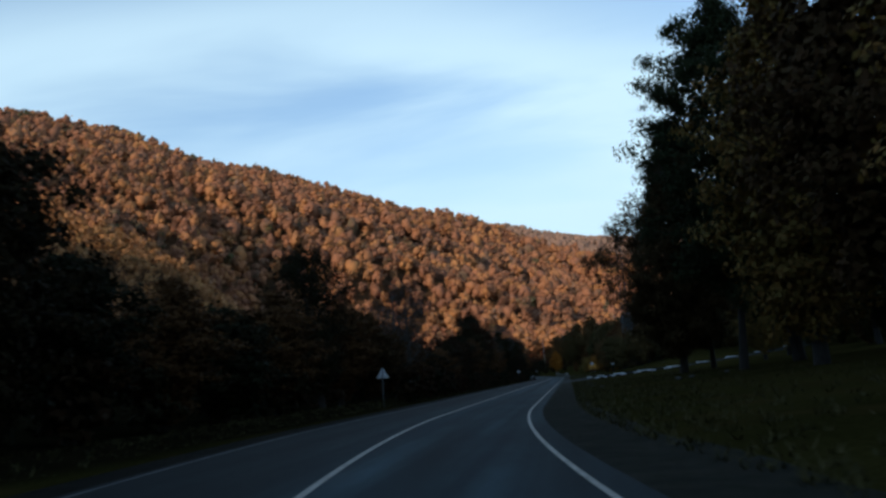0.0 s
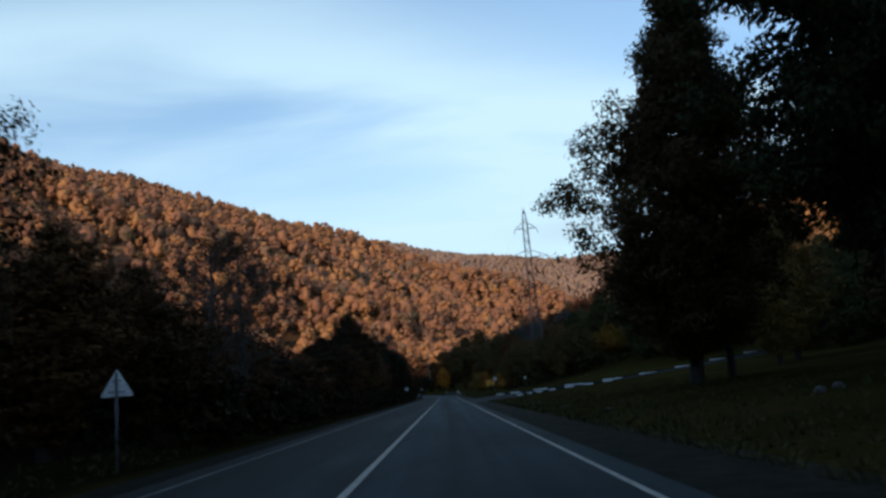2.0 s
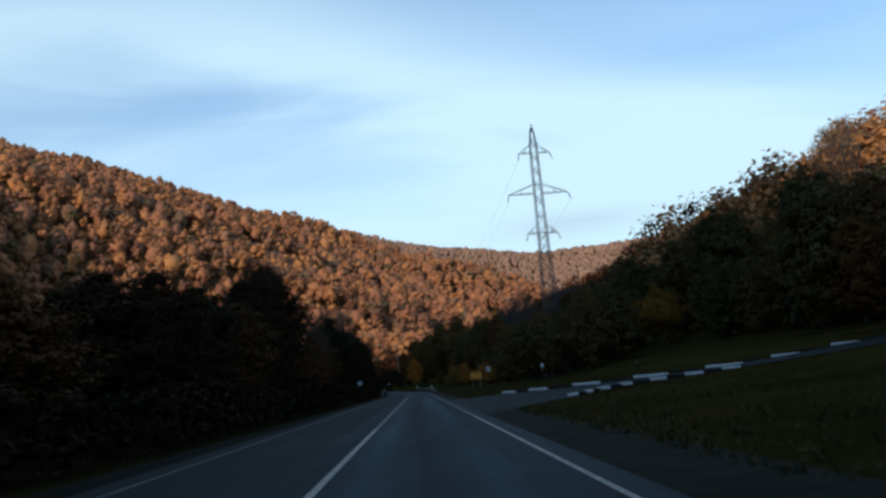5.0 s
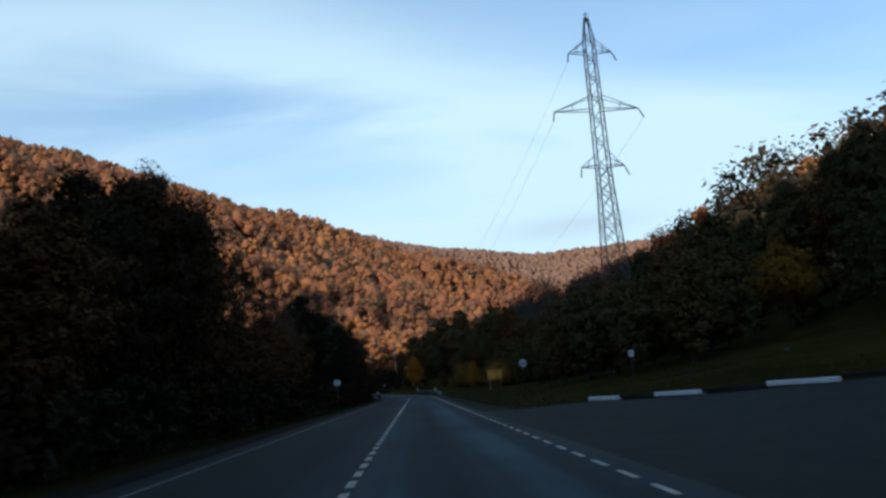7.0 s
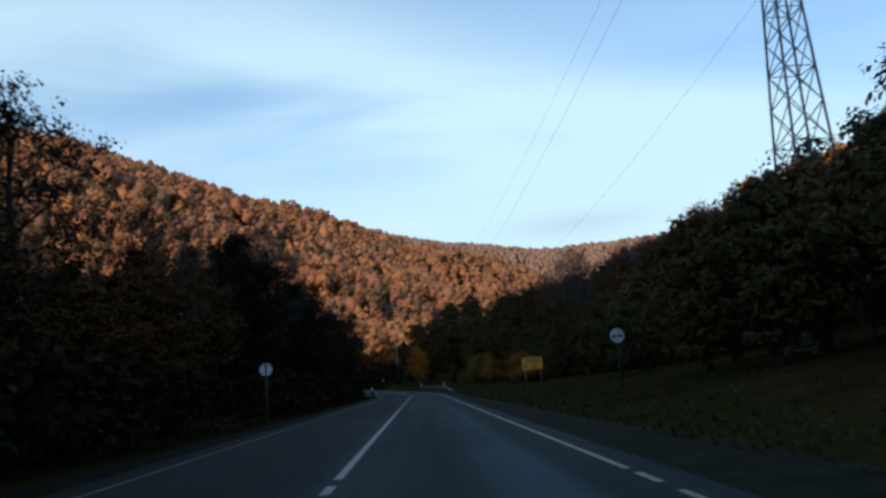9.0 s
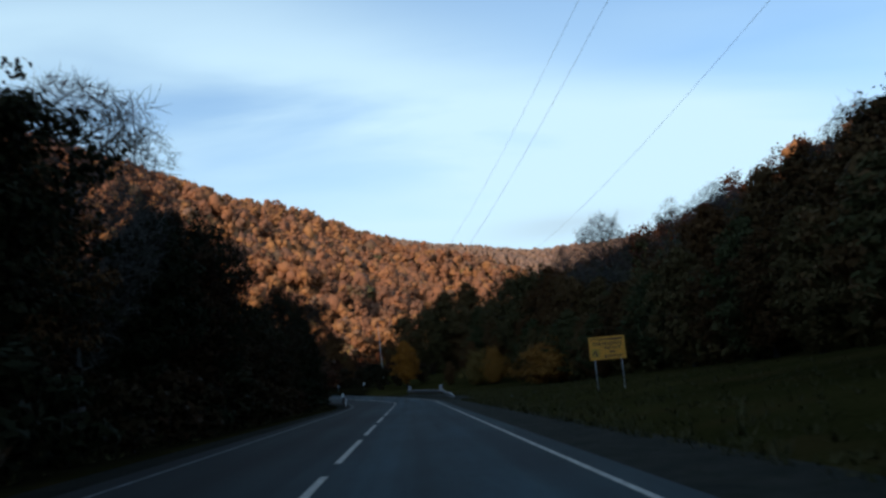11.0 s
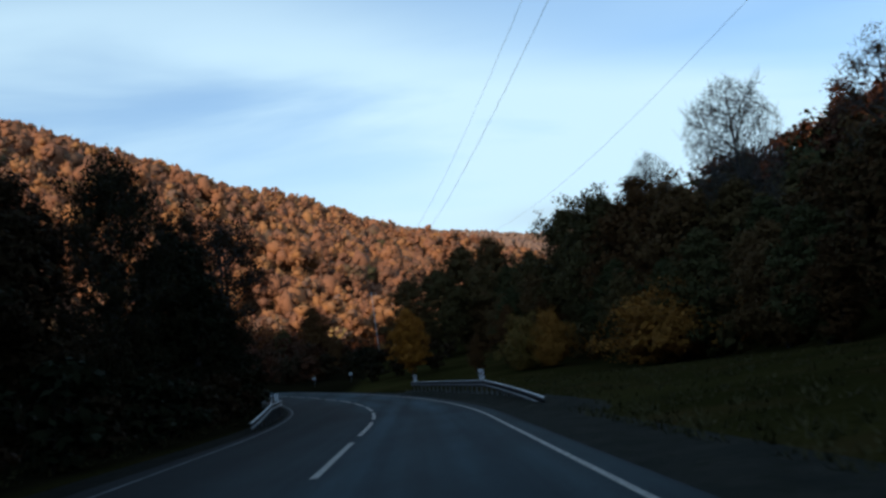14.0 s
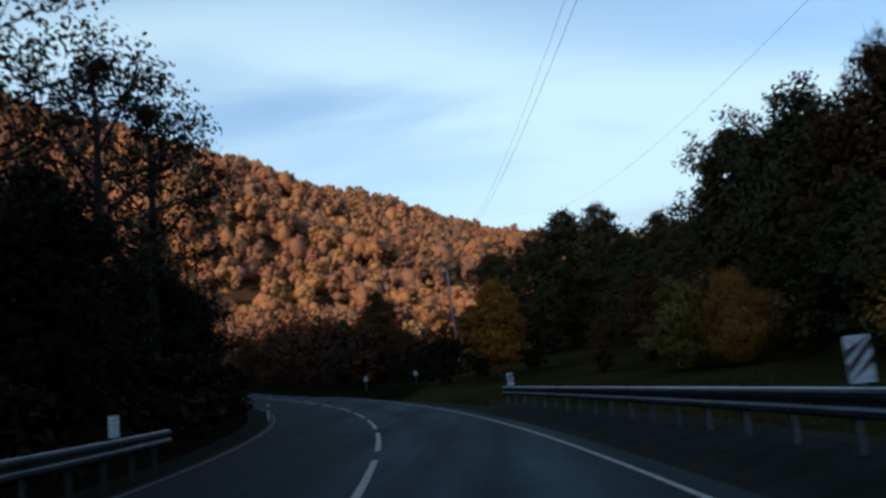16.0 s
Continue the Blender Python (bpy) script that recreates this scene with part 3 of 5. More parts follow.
def make_tree(label, height, radius, low, seed, leaf_mat, leaves, leaf, crown_shape=0.5, trunk_r=None, limbs=16, bark="bark", twigs=0, name="tree", sticks=0, fill_in=True, taper=0.75, core=5, puff=70, gaps=-0.12):
    """A tree at the origin. low: height at which the crown begins. crown_shape: where along the crown it is widest."""
    rng = np.random.default_rng(seed)
    root = thing(name, label, "bush" if name == "bush" else "tree")
    r0 = trunk_r or height * 0.018 + 0.04
    lean = rng.normal(0, 0.035, 2)
    pts = [Vector((lean[0] * h * height + 0.012 * height * math.sin(4 * h + seed), lean[1] * h * height + 0.012 * height * math.cos(5 * h + seed), h * height * 0.93 - 0.3 * (h == 0))) for h in np.linspace(0, 1, 9)]
    rad = [r0 * (1.25 if h == 0 else 1) * (1 - h) ** 0.8 + 0.012 for h in np.linspace(0, 1, 9)]
    verts, faces = [], []
    tube(pts, rad, 8, verts, faces)

    def reach(h):
        f = min(max((h - low) / max(height - low, 0.1), 0.0), 1.0)
        g = f / crown_shape if f < crown_shape else (1 - f) / (1 - crown_shape)
        return radius * max(0.12, math.sin(min(1, g) * math.pi / 2) ** (0.75 if f < crown_shape else taper))

    tips = []
    for i in range(limbs):
        h = low * 0.8 + (height * 0.9 - low * 0.8) * ((i + 0.5) / limbs) ** 0.9
        k = min(int(h / (height * 0.93) * 8), 7)
        start = pts[k].lerp(pts[k + 1], h / (height * 0.93) * 8 - k)
        az = i * 2.4 + rng.uniform(-0.5, 0.5)
        out = reach(h + 0.12 * height) * rng.uniform(0.72, 1.15)
        rise = out * rng.uniform(0.25, 0.8)
        end = start + Vector((math.cos(az) * out, math.sin(az) * out, rise))
        if end.z > height * 1.02:
            end.z = height * rng.uniform(0.93, 1.02)
        stretch = math.hypot(end.x, end.y) / (reach(end.z) * 1.02)
        if stretch > 1:
            end.x, end.y = end.x / stretch, end.y / stretch
        mid = start.lerp(end, 0.5) + Vector((*rng.normal(0, 0.06 * out, 2), 0.05 * out))
        q = start.lerp(mid, 0.5), mid.lerp(end, 0.5)
        r = r0 * 0.38 * (1 - 0.6 * h / height)
        tube([start, q[0], mid, q[1], end], [r, r * 0.8, r * 0.6, r * 0.38, 0.012], 5, verts, faces)
        tips += [end, q[1], mid.lerp(q[1], 0.5)]
        for _ in range(3 if not twigs else 5):
            s = start.lerp(end, rng.uniform(0.3, 0.85)) + Vector((0, 0, 0.03 * out))
            d = Vector((math.cos(az) * 0.5, math.sin(az) * 0.5, 0.35)) + Vector(rng.normal(0, 0.55, 3))
            e = s + d.normalized() * out * rng.uniform(0.3, 0.55)
            tube([s, s.lerp(e, 0.5) + Vector(rng.normal(0, 0.03 * out, 3)), e], [r * 0.4, r * 0.25, 0.008], 4, verts, faces)
            tips += [e, s.lerp(e, 0.6)]
            for _ in range(twigs):
                s2 = s.lerp(e, rng.uniform(0.2, 1))
                e2 = s2 + (d.normalized() * 0.6 + Vector(rng.normal(0, 0.6, 3)) + Vector((0, 0, 0.5))).normalized() * out * rng.uniform(0.15, 0.35)
                tube([s2, s2.lerp(e2, 0.55) + Vector(rng.normal(0, 0.02 * out, 3)), e2], [r * 0.16 + 0.006, r * 0.1 + 0.005, 0.004], 3, verts, faces)
    mesh_object("trunk", verts, faces, M[bark], root, smooth=True)
    if leaves:
        fill = []
        while len(fill) < leaves / puff:
            h, az, f = rng.uniform(low, height), rng.uniform(0, 6.283), math.sqrt(rng.uniform(0.10, 1.0))
            lump = 1 + 0.20 * math.sin(3 * az + seed + 0.35 * h) + 0.14 * math.sin(5 * az + 2.1 * h)
            r = reach(h) * f * lump
            p = Vector((math.cos(az) * r + lean[0] * h, math.sin(az) * r + lean[1] * h, h))
            # open places between the boughs
            if f < 0.45 or noise.noise(p * (2.4 / max(radius, 2.5)) + Vector((seed, 0, 0))) > gaps:
                fill.append(tuple(p))
        clumps = np.array([tuple(t) for t in tips] + fill)
        ball = min(max(radius * 0.19, 0.34), 1.0) * rng.uniform(0.5, 1.25, len(clumps))
        per = np.maximum(3, (leaves * ball ** 2 / (ball ** 2).sum())).astype(int)
        way = rng.normal(size=(per.sum(), 3))
        way /= np.linalg.norm(way, axis=1)[:, None]
        c = np.repeat(clumps, per, 0) + way * (np.repeat(ball, per) * rng.uniform(0, 1, per.sum()) ** 0.5)[:, None] * (1, 1, 0.68)
        face = way * 0.8 + c * (0.5 / radius, 0.5 / radius, 0) + (0, 0, 0.3)
        above = c[:, 2] > 0.25
        c, face = c[above], face[above]
        # larger leaves fill the inside of the crown
        k = leaves // core if fill_in else 0
        h, az, f = rng.uniform(low + 0.08 * (height - low), height * 0.86, k), rng.uniform(0, 6.283, k), 0.62 * np.sqrt(rng.uniform(0, 1, k))
        rr = np.array([reach(v) for v in h] + [0.0])[:k] * f
        inner = np.stack([np.cos(az) * rr + lean[0] * h, np.sin(az) * rr + lean[1] * h, h], -1)
        sizes = np.r_[np.full(len(c), leaf), np.full(k, leaf * (2.6 if leaf < 0.1 else 1.9 if leaf < 0.2 else 1.3))][:, None]
        ob = new("crown", leaf_mesh("crown", np.r_[c, inner], sizes, rng, leaf_mat, out=np.r_[face, inner * (1 / radius, 1 / radius, 0) + (0, 0, 0.3)]))
        ob.parent = root
    if sticks:
        # the haze of fine twigs on a leafless crown
        h = low + (height - low) * rng.beta(2.4, 1.9, sticks)
        az, f = rng.uniform(0, 6.283, sticks), np.sqrt(rng.uniform(0.02, 1.05, sticks))
        rr = np.array([reach(v) for v in h]) * f
        c = np.stack([np.cos(az) * rr + lean[0] * h, np.sin(az) * rr + lean[1] * h, h], -1)
        me = leaf_mesh("crown", c, 0.035 * height * rng.uniform(0.6, 1.3, (sticks, 1)), rng, M[bark], 0.028)
        ob = new("crown", me)
        ob.parent = root
        ob["label"] = "fine leafless twigs"
    return root


KINDS = {
    "tall_near": make_tree("tall dark green broadleaf tree with a broad ragged crown", 22.8, 6.3, 2.0, 13, M["leaf_tall_shaded"], 104000, 0.118, 0.30, 0.34, 48, taper=1.05, core=11, puff=130, gaps=-0.04),
    "tall_high": make_tree("tall dark broadleaf tree with a high open crown", 27, 6.5, 5.0, 17, M["leaf_tall_shaded"], 70000, 0.125, 0.48, 0.27, 38, core=20, puff=140, gaps=0.09),
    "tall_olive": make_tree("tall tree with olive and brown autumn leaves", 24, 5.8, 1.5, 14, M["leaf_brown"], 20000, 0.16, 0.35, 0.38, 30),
    "tall_a": make_tree("tall dark green broadleaf tree beside the meadow", 25, 6.3, 2.6, 11, M["leaf_tall_shaded"], 14000, 0.19, 0.27, 0.42, 34),
    "tall_b": make_tree("tall dark broadleaf tree with an uneven crown", 24, 5.6, 3.0, 12, M["leaf_tall_shaded"], 13000, 0.19, 0.40, 0.38, 32),
    "road_a": make_tree("dark roadside tree with a dense leafy crown", 12, 3.9, 0.9, 21, M["leaf_shaded"], 17000, 0.125, 0.5, None, 22),
    "road_b": make_tree("dark roadside tree with a ragged leafy crown", 11, 3.3, 1.2, 22, M["leaf_shaded"], 15000, 0.125, 0.6, None, 20),
    "road_c": make_tree("russet roadside tree with thinning leaves", 12, 3.4, 1.0, 23, M["leaf_rust"], 14000, 0.12, 0.55, None, 20),
    "lacy": make_tree("tall roadside tree with an airy leafy crown", 13, 4.6, 1.5, 26, M["leaf_shaded"], 19000, 0.105, 0.62, None, 26, twigs=2, core=24, puff=95, gaps=0.02),
    "sparse": make_tree("tall roadside tree with a thin open crown of russet leaves", 13, 3.6, 4.5, 27, M["leaf_thin"], 4300, 0.10, 0.62, None, 18, twigs=1, fill_in=False, puff=80, gaps=0.12),
    "thin": make_tree("tall roadside tree with sparse leaves on fine branches", 13, 3.6, 2.0, 24, M["leaf_rust"], 3200, 0.085, 0.6, None, 20, "twig", 5, sticks=1500, fill_in=False),
    "bare": make_tree("leafless tree with pale fine twigs", 12, 3.2, 2.0, 25, M["leaf_rust"], 0, 0.1, 0.70, None, 24, "twig", 5, sticks=7000),
    "slope_a": make_tree("dark tree on the wooded slope", 13, 4.4, 0.6, 31, M["leaf_edge"], 8500, 0.165, 0.5, None, 9, puff=42),
    "slope_b": make_tree("dark tree on the wooded slope", 12, 4.0, 0.6, 32, M["leaf_edge"], 8500, 0.165, 0.45, None, 9, puff=42),
    "slope_c": make_tree("russet tree on the wooded slope", 12, 4.2, 0.6, 33, M["leaf_rust"], 8500, 0.165, 0.45, None, 9, puff=42),
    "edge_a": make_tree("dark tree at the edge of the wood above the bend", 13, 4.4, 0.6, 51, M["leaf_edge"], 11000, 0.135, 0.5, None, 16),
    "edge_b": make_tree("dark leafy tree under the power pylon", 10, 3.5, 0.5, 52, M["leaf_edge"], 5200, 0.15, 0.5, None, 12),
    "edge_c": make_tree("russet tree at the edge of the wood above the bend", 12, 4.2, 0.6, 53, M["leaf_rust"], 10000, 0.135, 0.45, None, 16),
    "yellow": make_tree("yellow autumn tree with a dense rounded crown", 7.2, 2.6, 0.8, 41, M["leaf_yellow"], 14000, 0.09, 0.36, None, 16),
    "olive": make_tree("small yellow-green tree at the edge of the wood", 6.2, 3.2, 2.0, 42, M["leaf_olive"], 10000, 0.09, 0.5, 0.09, 14),
    "bush": make_tree("broad tawny autumn bush at the edge of the meadow", 4.8, 4.4, 0.2, 43, M["leaf_tawny"], 18000, 0.09, 0.35, 0.10, 14, name="bush"),
    "olive_bush": make_tree("olive-brown bush with thinning leaves beside the meadow", 4.8, 3.0, 0.2, 45, M["leaf_brown"], 9000, 0.10, 0.38, 0.10, 12, name="bush"),
    "shrub": make_tree("low dark shrub under the roadside trees", 3.4, 2.0, 0.1, 44, M["leaf_shaded"], 750, 0.20, 0.4, 0.05, 5, name="bush"),
}
used_kinds = set()
KIND_SCALE = {"slope_a": 0.82, "slope_b": 0.86, "slope_c": 0.86}  # keeps the slope trees at the size fitted to the camera's view


def plant(kind, x, y, size=1.0, turn=None, group="", sink=0.1, tall=1.0):
    z = float(land(x, y)) - sink
    size *= KIND_SCALE.get(kind, 1.0)
    if turn is None:
        turn = (x * 12.9898 + y * 78.233) % 6.283
    m = Matrix.Translation((x, y, z)) @ Matrix.Rotation(turn, 4, "Z") @ Matrix.Diagonal((size, size, size * tall, 1))
    root = KINDS[kind]
    if kind in used_kinds:
        ob = copy_thing(root, m @ Matrix.Diagonal((1 / root.scale.x, 1 / root.scale.y, 1 / root.scale.z, 1)))
    else:
        used_kinds.add(kind)
        root.matrix_basis = m
        ob = root
    if group:
        ob["group"] = group
    return ob


# tall trees by the meadow on the right
for kind, x, y, s in [("tall_near", 15.3, 80.5, 1.0), ("tall_high", 17.3, 62, 1.0), ("tall_b", 18.6, 84.5, 0.62), ("tall_a", 22.5, 68, 1.0), ("tall_olive", 19, 49, 0.98), ("tall_olive", 26, 95, 0.5), ("tall_a", 30, 70, 0.55), ("tall_b", 19, 38, 1.0), ("tall_olive", 18.5, 24, 0.95), ("tall_b", 27, 60, 1.05), ("tall_a", 29, 36, 1.0), ("tall_b", 26, 14, 0.95), ("tall_a", 36, 90, 0.7), ("tall_olive", 30, 102, 0.6)]:
    plant(kind, x, y, s, group="tall trees on the meadow side")
# roadside trees on the left
rng = random.Random(5)
for kind, y, dx, top in [
    ("road_a", 10, -10.5, 10), ("road_b", 16, -10.8, 10), ("road_a", 22, -10.5, 10.6), ("road_b", 28, -11.5, 7), ("road_c", 34, -11, 6.8), ("road_a", 41, -11.5, 6.2), ("road_c", 47, -10.8, 7.6), ("lacy", 54, -10.5, 11.6), ("road_c", 61, -11, 8.2), ("road_c", 67, -10.5, 7.6), ("road_c", 73, -10.6, 6.8), ("thin", 79, -10.5, 12.2), ("thin", 86, -10.8, 13.0), ("road_c", 89, -11.5, 6.4),
    ("road_b", 97, -10.6, 5), ("road_c", 105, -10.6, 5.8), ("road_b", 113, -10.5, 7.2), ("road_a", 122, -10.6, 8.4), ("road_b", 130, -10.8, 8.8), ("road_c", 137, -10.2, 8.4), ("road_a", 144, -10.6, 11.0), ("road_b", 149, -10.4, 12), ("lacy", 154, -10.6, 14.2), ("road_c", 160, -11.4, 11.6), ("lacy", 166.5, -13.0, 15.8), ("sparse", 171.5, -10.9, 12.5), ("road_c", 167, -10.5, 6.8),
    ("road_c", 176, -10.8, 6.8), ("road_c", 183, -11, 8.8), ("thin", 186, -11, 12), ("road_c", 191, -11, 10), ("road_a", 202, -10.6, 12.8), ("road_c", 209, -12, 11.6), ("bare", 212, -10.9, 15.6), ("road_b", 218, -10.8, 11.2), ("road_a", 225, -10.8, 12.4), ("lacy", 227.0, -9.1, 12.6), ("road_a", 240, -10.8, 10.2), ("road_b", 248, -11, 9.4), ("road_a", 256, -11, 10.0), ("lacy", 266, -11.0, 14.0),
    ("road_b", 272, -11, 10.8), ("sparse", 277, -10.8, 13.8), ("road_a", 282, -11.4, 9.2), ("sparse", 285, -10.8, 14.4), ("sparse", 292, -10.6, 15.4), ("road_b", 293, -11.6, 8.6), ("road_a", 301, -12, 8.8), ("road_b", 309, -12, 9.6), ("road_c", 316, -13, 10), ("road_a", 328, -13, 10.5), ("road_c", 342, -14, 10), ("road_b", 356, -15, 10), ("road_c", 372, -15, 10)]:
    x = min(dx, float(road_x(y)) - 7.5 + (dx + 10.5))
    crown = next(o for o in KINDS[kind].children if o.name.startswith("crown"))
    h = max(v.co.z for v in crown.data.vertices)
    top *= 0.96
    wide = 0.66 if kind == "lacy" else max(top / h, 0.80)
    y -= 1.5
    plant(kind, x, y, wide, group="roadside trees", tall=(top - float(land(x, y)) + 0.1) / h / wide)
# shrubs along the verge
for y in range(2, 345, 6):
    x = min(float(road_x(y)) - 6.8, -10.0) - rng.uniform(0.0, 1.2)
    plant("shrub", x, y + rng.uniform(-2, 2), rng.uniform(0.7, 1.1), group="shrubs along the verge")

for y in range(44, 300, 4):
    if abs(y - 180) > 5 and not 40 < y < 62:
        plant("shrub", float(road_x(y)) - rng.uniform(6.9, 7.6), y + rng.uniform(-1, 1), rng.uniform(0.55, 0.85), group="shrubs along the verge")

# wooded slope on the right: the rows that stand at its foot
for row, (off, gap) in enumerate([(0.5, 5.6), (6, 6.5)]):
    y = 96 + row * 3
    while y < 430 - row * 8:
        x = float(bank_foot(y)) + off + rng.uniform(-2, 2)
        kind = rng.choice(["slope_a", "slope_b", "slope_a", "slope_b", "slope_c"])
        if not (row == 0 and (165 < y < 180)):
            plant(kind, x, y + rng.uniform(-2, 2), rng.uniform(0.85, 1.12) * (0.78 if row == 0 else 1.0), group="trees of the wooded slope")
        y += gap * rng.uniform(0.85, 1.15)
for kind, x, y, s in [("olive", 29.0, 172.7, 1.0), ("edge_c", 24.5, 280, 0.5), ("edge_c", 14.5, 314, 0.5), ("edge_c", 12.0, 322, 0.55), ("edge_c", 21.5, 266, 0.42), ("edge_c", 8.0, 318, 0.33), ("bare", 36, 266, 1.25), ("edge_a", 20.5, 322, 1.3), ("edge_a", 21.5, 312, 1.27), ("edge_c", 23.5, 305, 1.29), ("edge_a", 25, 298, 1.1), ("edge_a", 27.7, 334, 1.15), ("slope_b", 16.7, 379, 1.7), ("edge_a", 36, 280, 0.8), ("bare", 31, 228, 1.05),
                      ("edge_b", 15.5, 167, 0.66), ("edge_b", 19, 165, 0.74), ("edge_b", 23, 169, 0.83), ("edge_b", 21, 173, 0.91), ("edge_b", 14, 174, 0.72), ("edge_b", 16.5, 175.5, 0.77), ("edge_b", 19, 174.5, 0.76), ("edge_b", 21, 172, 0.77), ("edge_b", 13, 178.5, 0.7), ("edge_b", 24, 176, 0.76), ("edge_b", 16, 184, 0.75), ("edge_b", 20, 186, 0.74), ("edge_b", 14, 198, 0.57), ("edge_b", 17, 204, 0.75), ("shrub", -4, 331, 1.2), ("shrub", -1, 335, 1.3), ("shrub", 4, 333, 1.2), ("edge_a", 6.4, 358, 1.12), ("edge_a", 1.6, 358, 1.06), ("slope_a", 10.4, 362, 1.55), ("edge_a", 36.5, 150, 1.06), ("edge_a", 36, 171, 0.95), ("edge_a", 41, 159, 1.0), ("slope_c", -12, 372, 0.55), ("slope_c", -16.8, 385, 1.12), ("slope_a", -24, 396, 0.8), ("slope_c", -30, 410, 0.9), ("slope_b", -15, 405, 0.5), ("slope_c", -22, 420, 0.9), ("slope_c", -3, 400, 0.7), ("shrub", -8, 350, 1.1), ("shrub", -12, 356, 1.2), ("shrub", -16, 362, 1.3), ("shrub", -6, 358, 1.2)]:
    plant(kind, x, y, s)
plant("yellow", 1.1, 327, 0.98, tall=1.14)
plant("bush", 21.2, 289, 1.48, tall=0.80)
plant("bush", 28.6, 288, 0.85, turn=2.1, tall=1.55)
plant("bush", 14.4, 307.5, 0.60, turn=4.0, tall=1.75)
plant("olive_bush", 11.6, 308.5, 0.92, tall=1.15)
# leafless trees that stand out above the slope
for kind, x, y, top, s in [("bare", 52, 171, 27.5, 1.2), ("bare", 30.3, 296, 23.9, 1.25), ("bare", 28.2, 314, 22.3, 0.95), ("thin", 36.8, 285, 22.9, 1.1)]:
    plant(kind, x, y, s, tall=(top - float(land(x, y))) / (12 if kind == "bare" else 13) / s)


# ---- leafy woods behind the first rows: too many to count ----
def leafy_woods(name, label, xs, ys, size, per, leaf, seed, mat, lobes=11):
    r = np.random.default_rng(seed)
    n = len(xs)
    s = size * r.uniform(0.75, 1.25, n)
    z = land(xs, ys)
    d = r.normal(size=(n, lobes, 3))
    d /= np.linalg.norm(d, axis=2)[..., None]
    c = np.stack([xs, ys, z + 1.25 * s], -1)[:, None] + d * (s[:, None, None] * (0.72, 0.72, 1.15))
    k = per // lobes
    e = r.normal(size=(n, lobes, k, 3))
    e /= np.linalg.norm(e, axis=3)[..., None]
    lobe = np.broadcast_to(d[:, :, None] * 0.6 + (0, 0, 0.25), e.shape)
    face = (e * 0.8 + lobe).reshape(-1, 3)
    p = c[:, :, None] + e * (s[:, None, None, None] * 0.44 * r.uniform(0.06, 1.0, (n, lobes, k, 1)) ** 0.42)
    # larger sprays close the inside of each limb's foliage
    j = max(4, k // 4)
    e = r.normal(size=(n, lobes, j, 3))
    e /= np.linalg.norm(e, axis=3)[..., None]
    face = np.r_[face, (e * 0.8 + d[:, :, None] * 0.6 + (0, 0, 0.25)).reshape(-1, 3)]
    q = c[:, :, None] + e * (s[:, None, None, None] * 0.27 * r.uniform(0.1, 1.0, (n, lobes, j, 1)) ** 0.5)
    p, q = p.reshape(-1, 3), q.reshape(-1, 3)
    leaf = np.broadcast_to(leaf, (n,))
    sizes = np.r_[np.repeat(leaf, lobes * k), np.repeat(leaf * 1.6, lobes * j)][:, None]
    me = leaf_mesh(name, np.r_[p, q], sizes, r, mat, out=face)
    return tagged(new(name, me), label, "woods", kind="stuff")


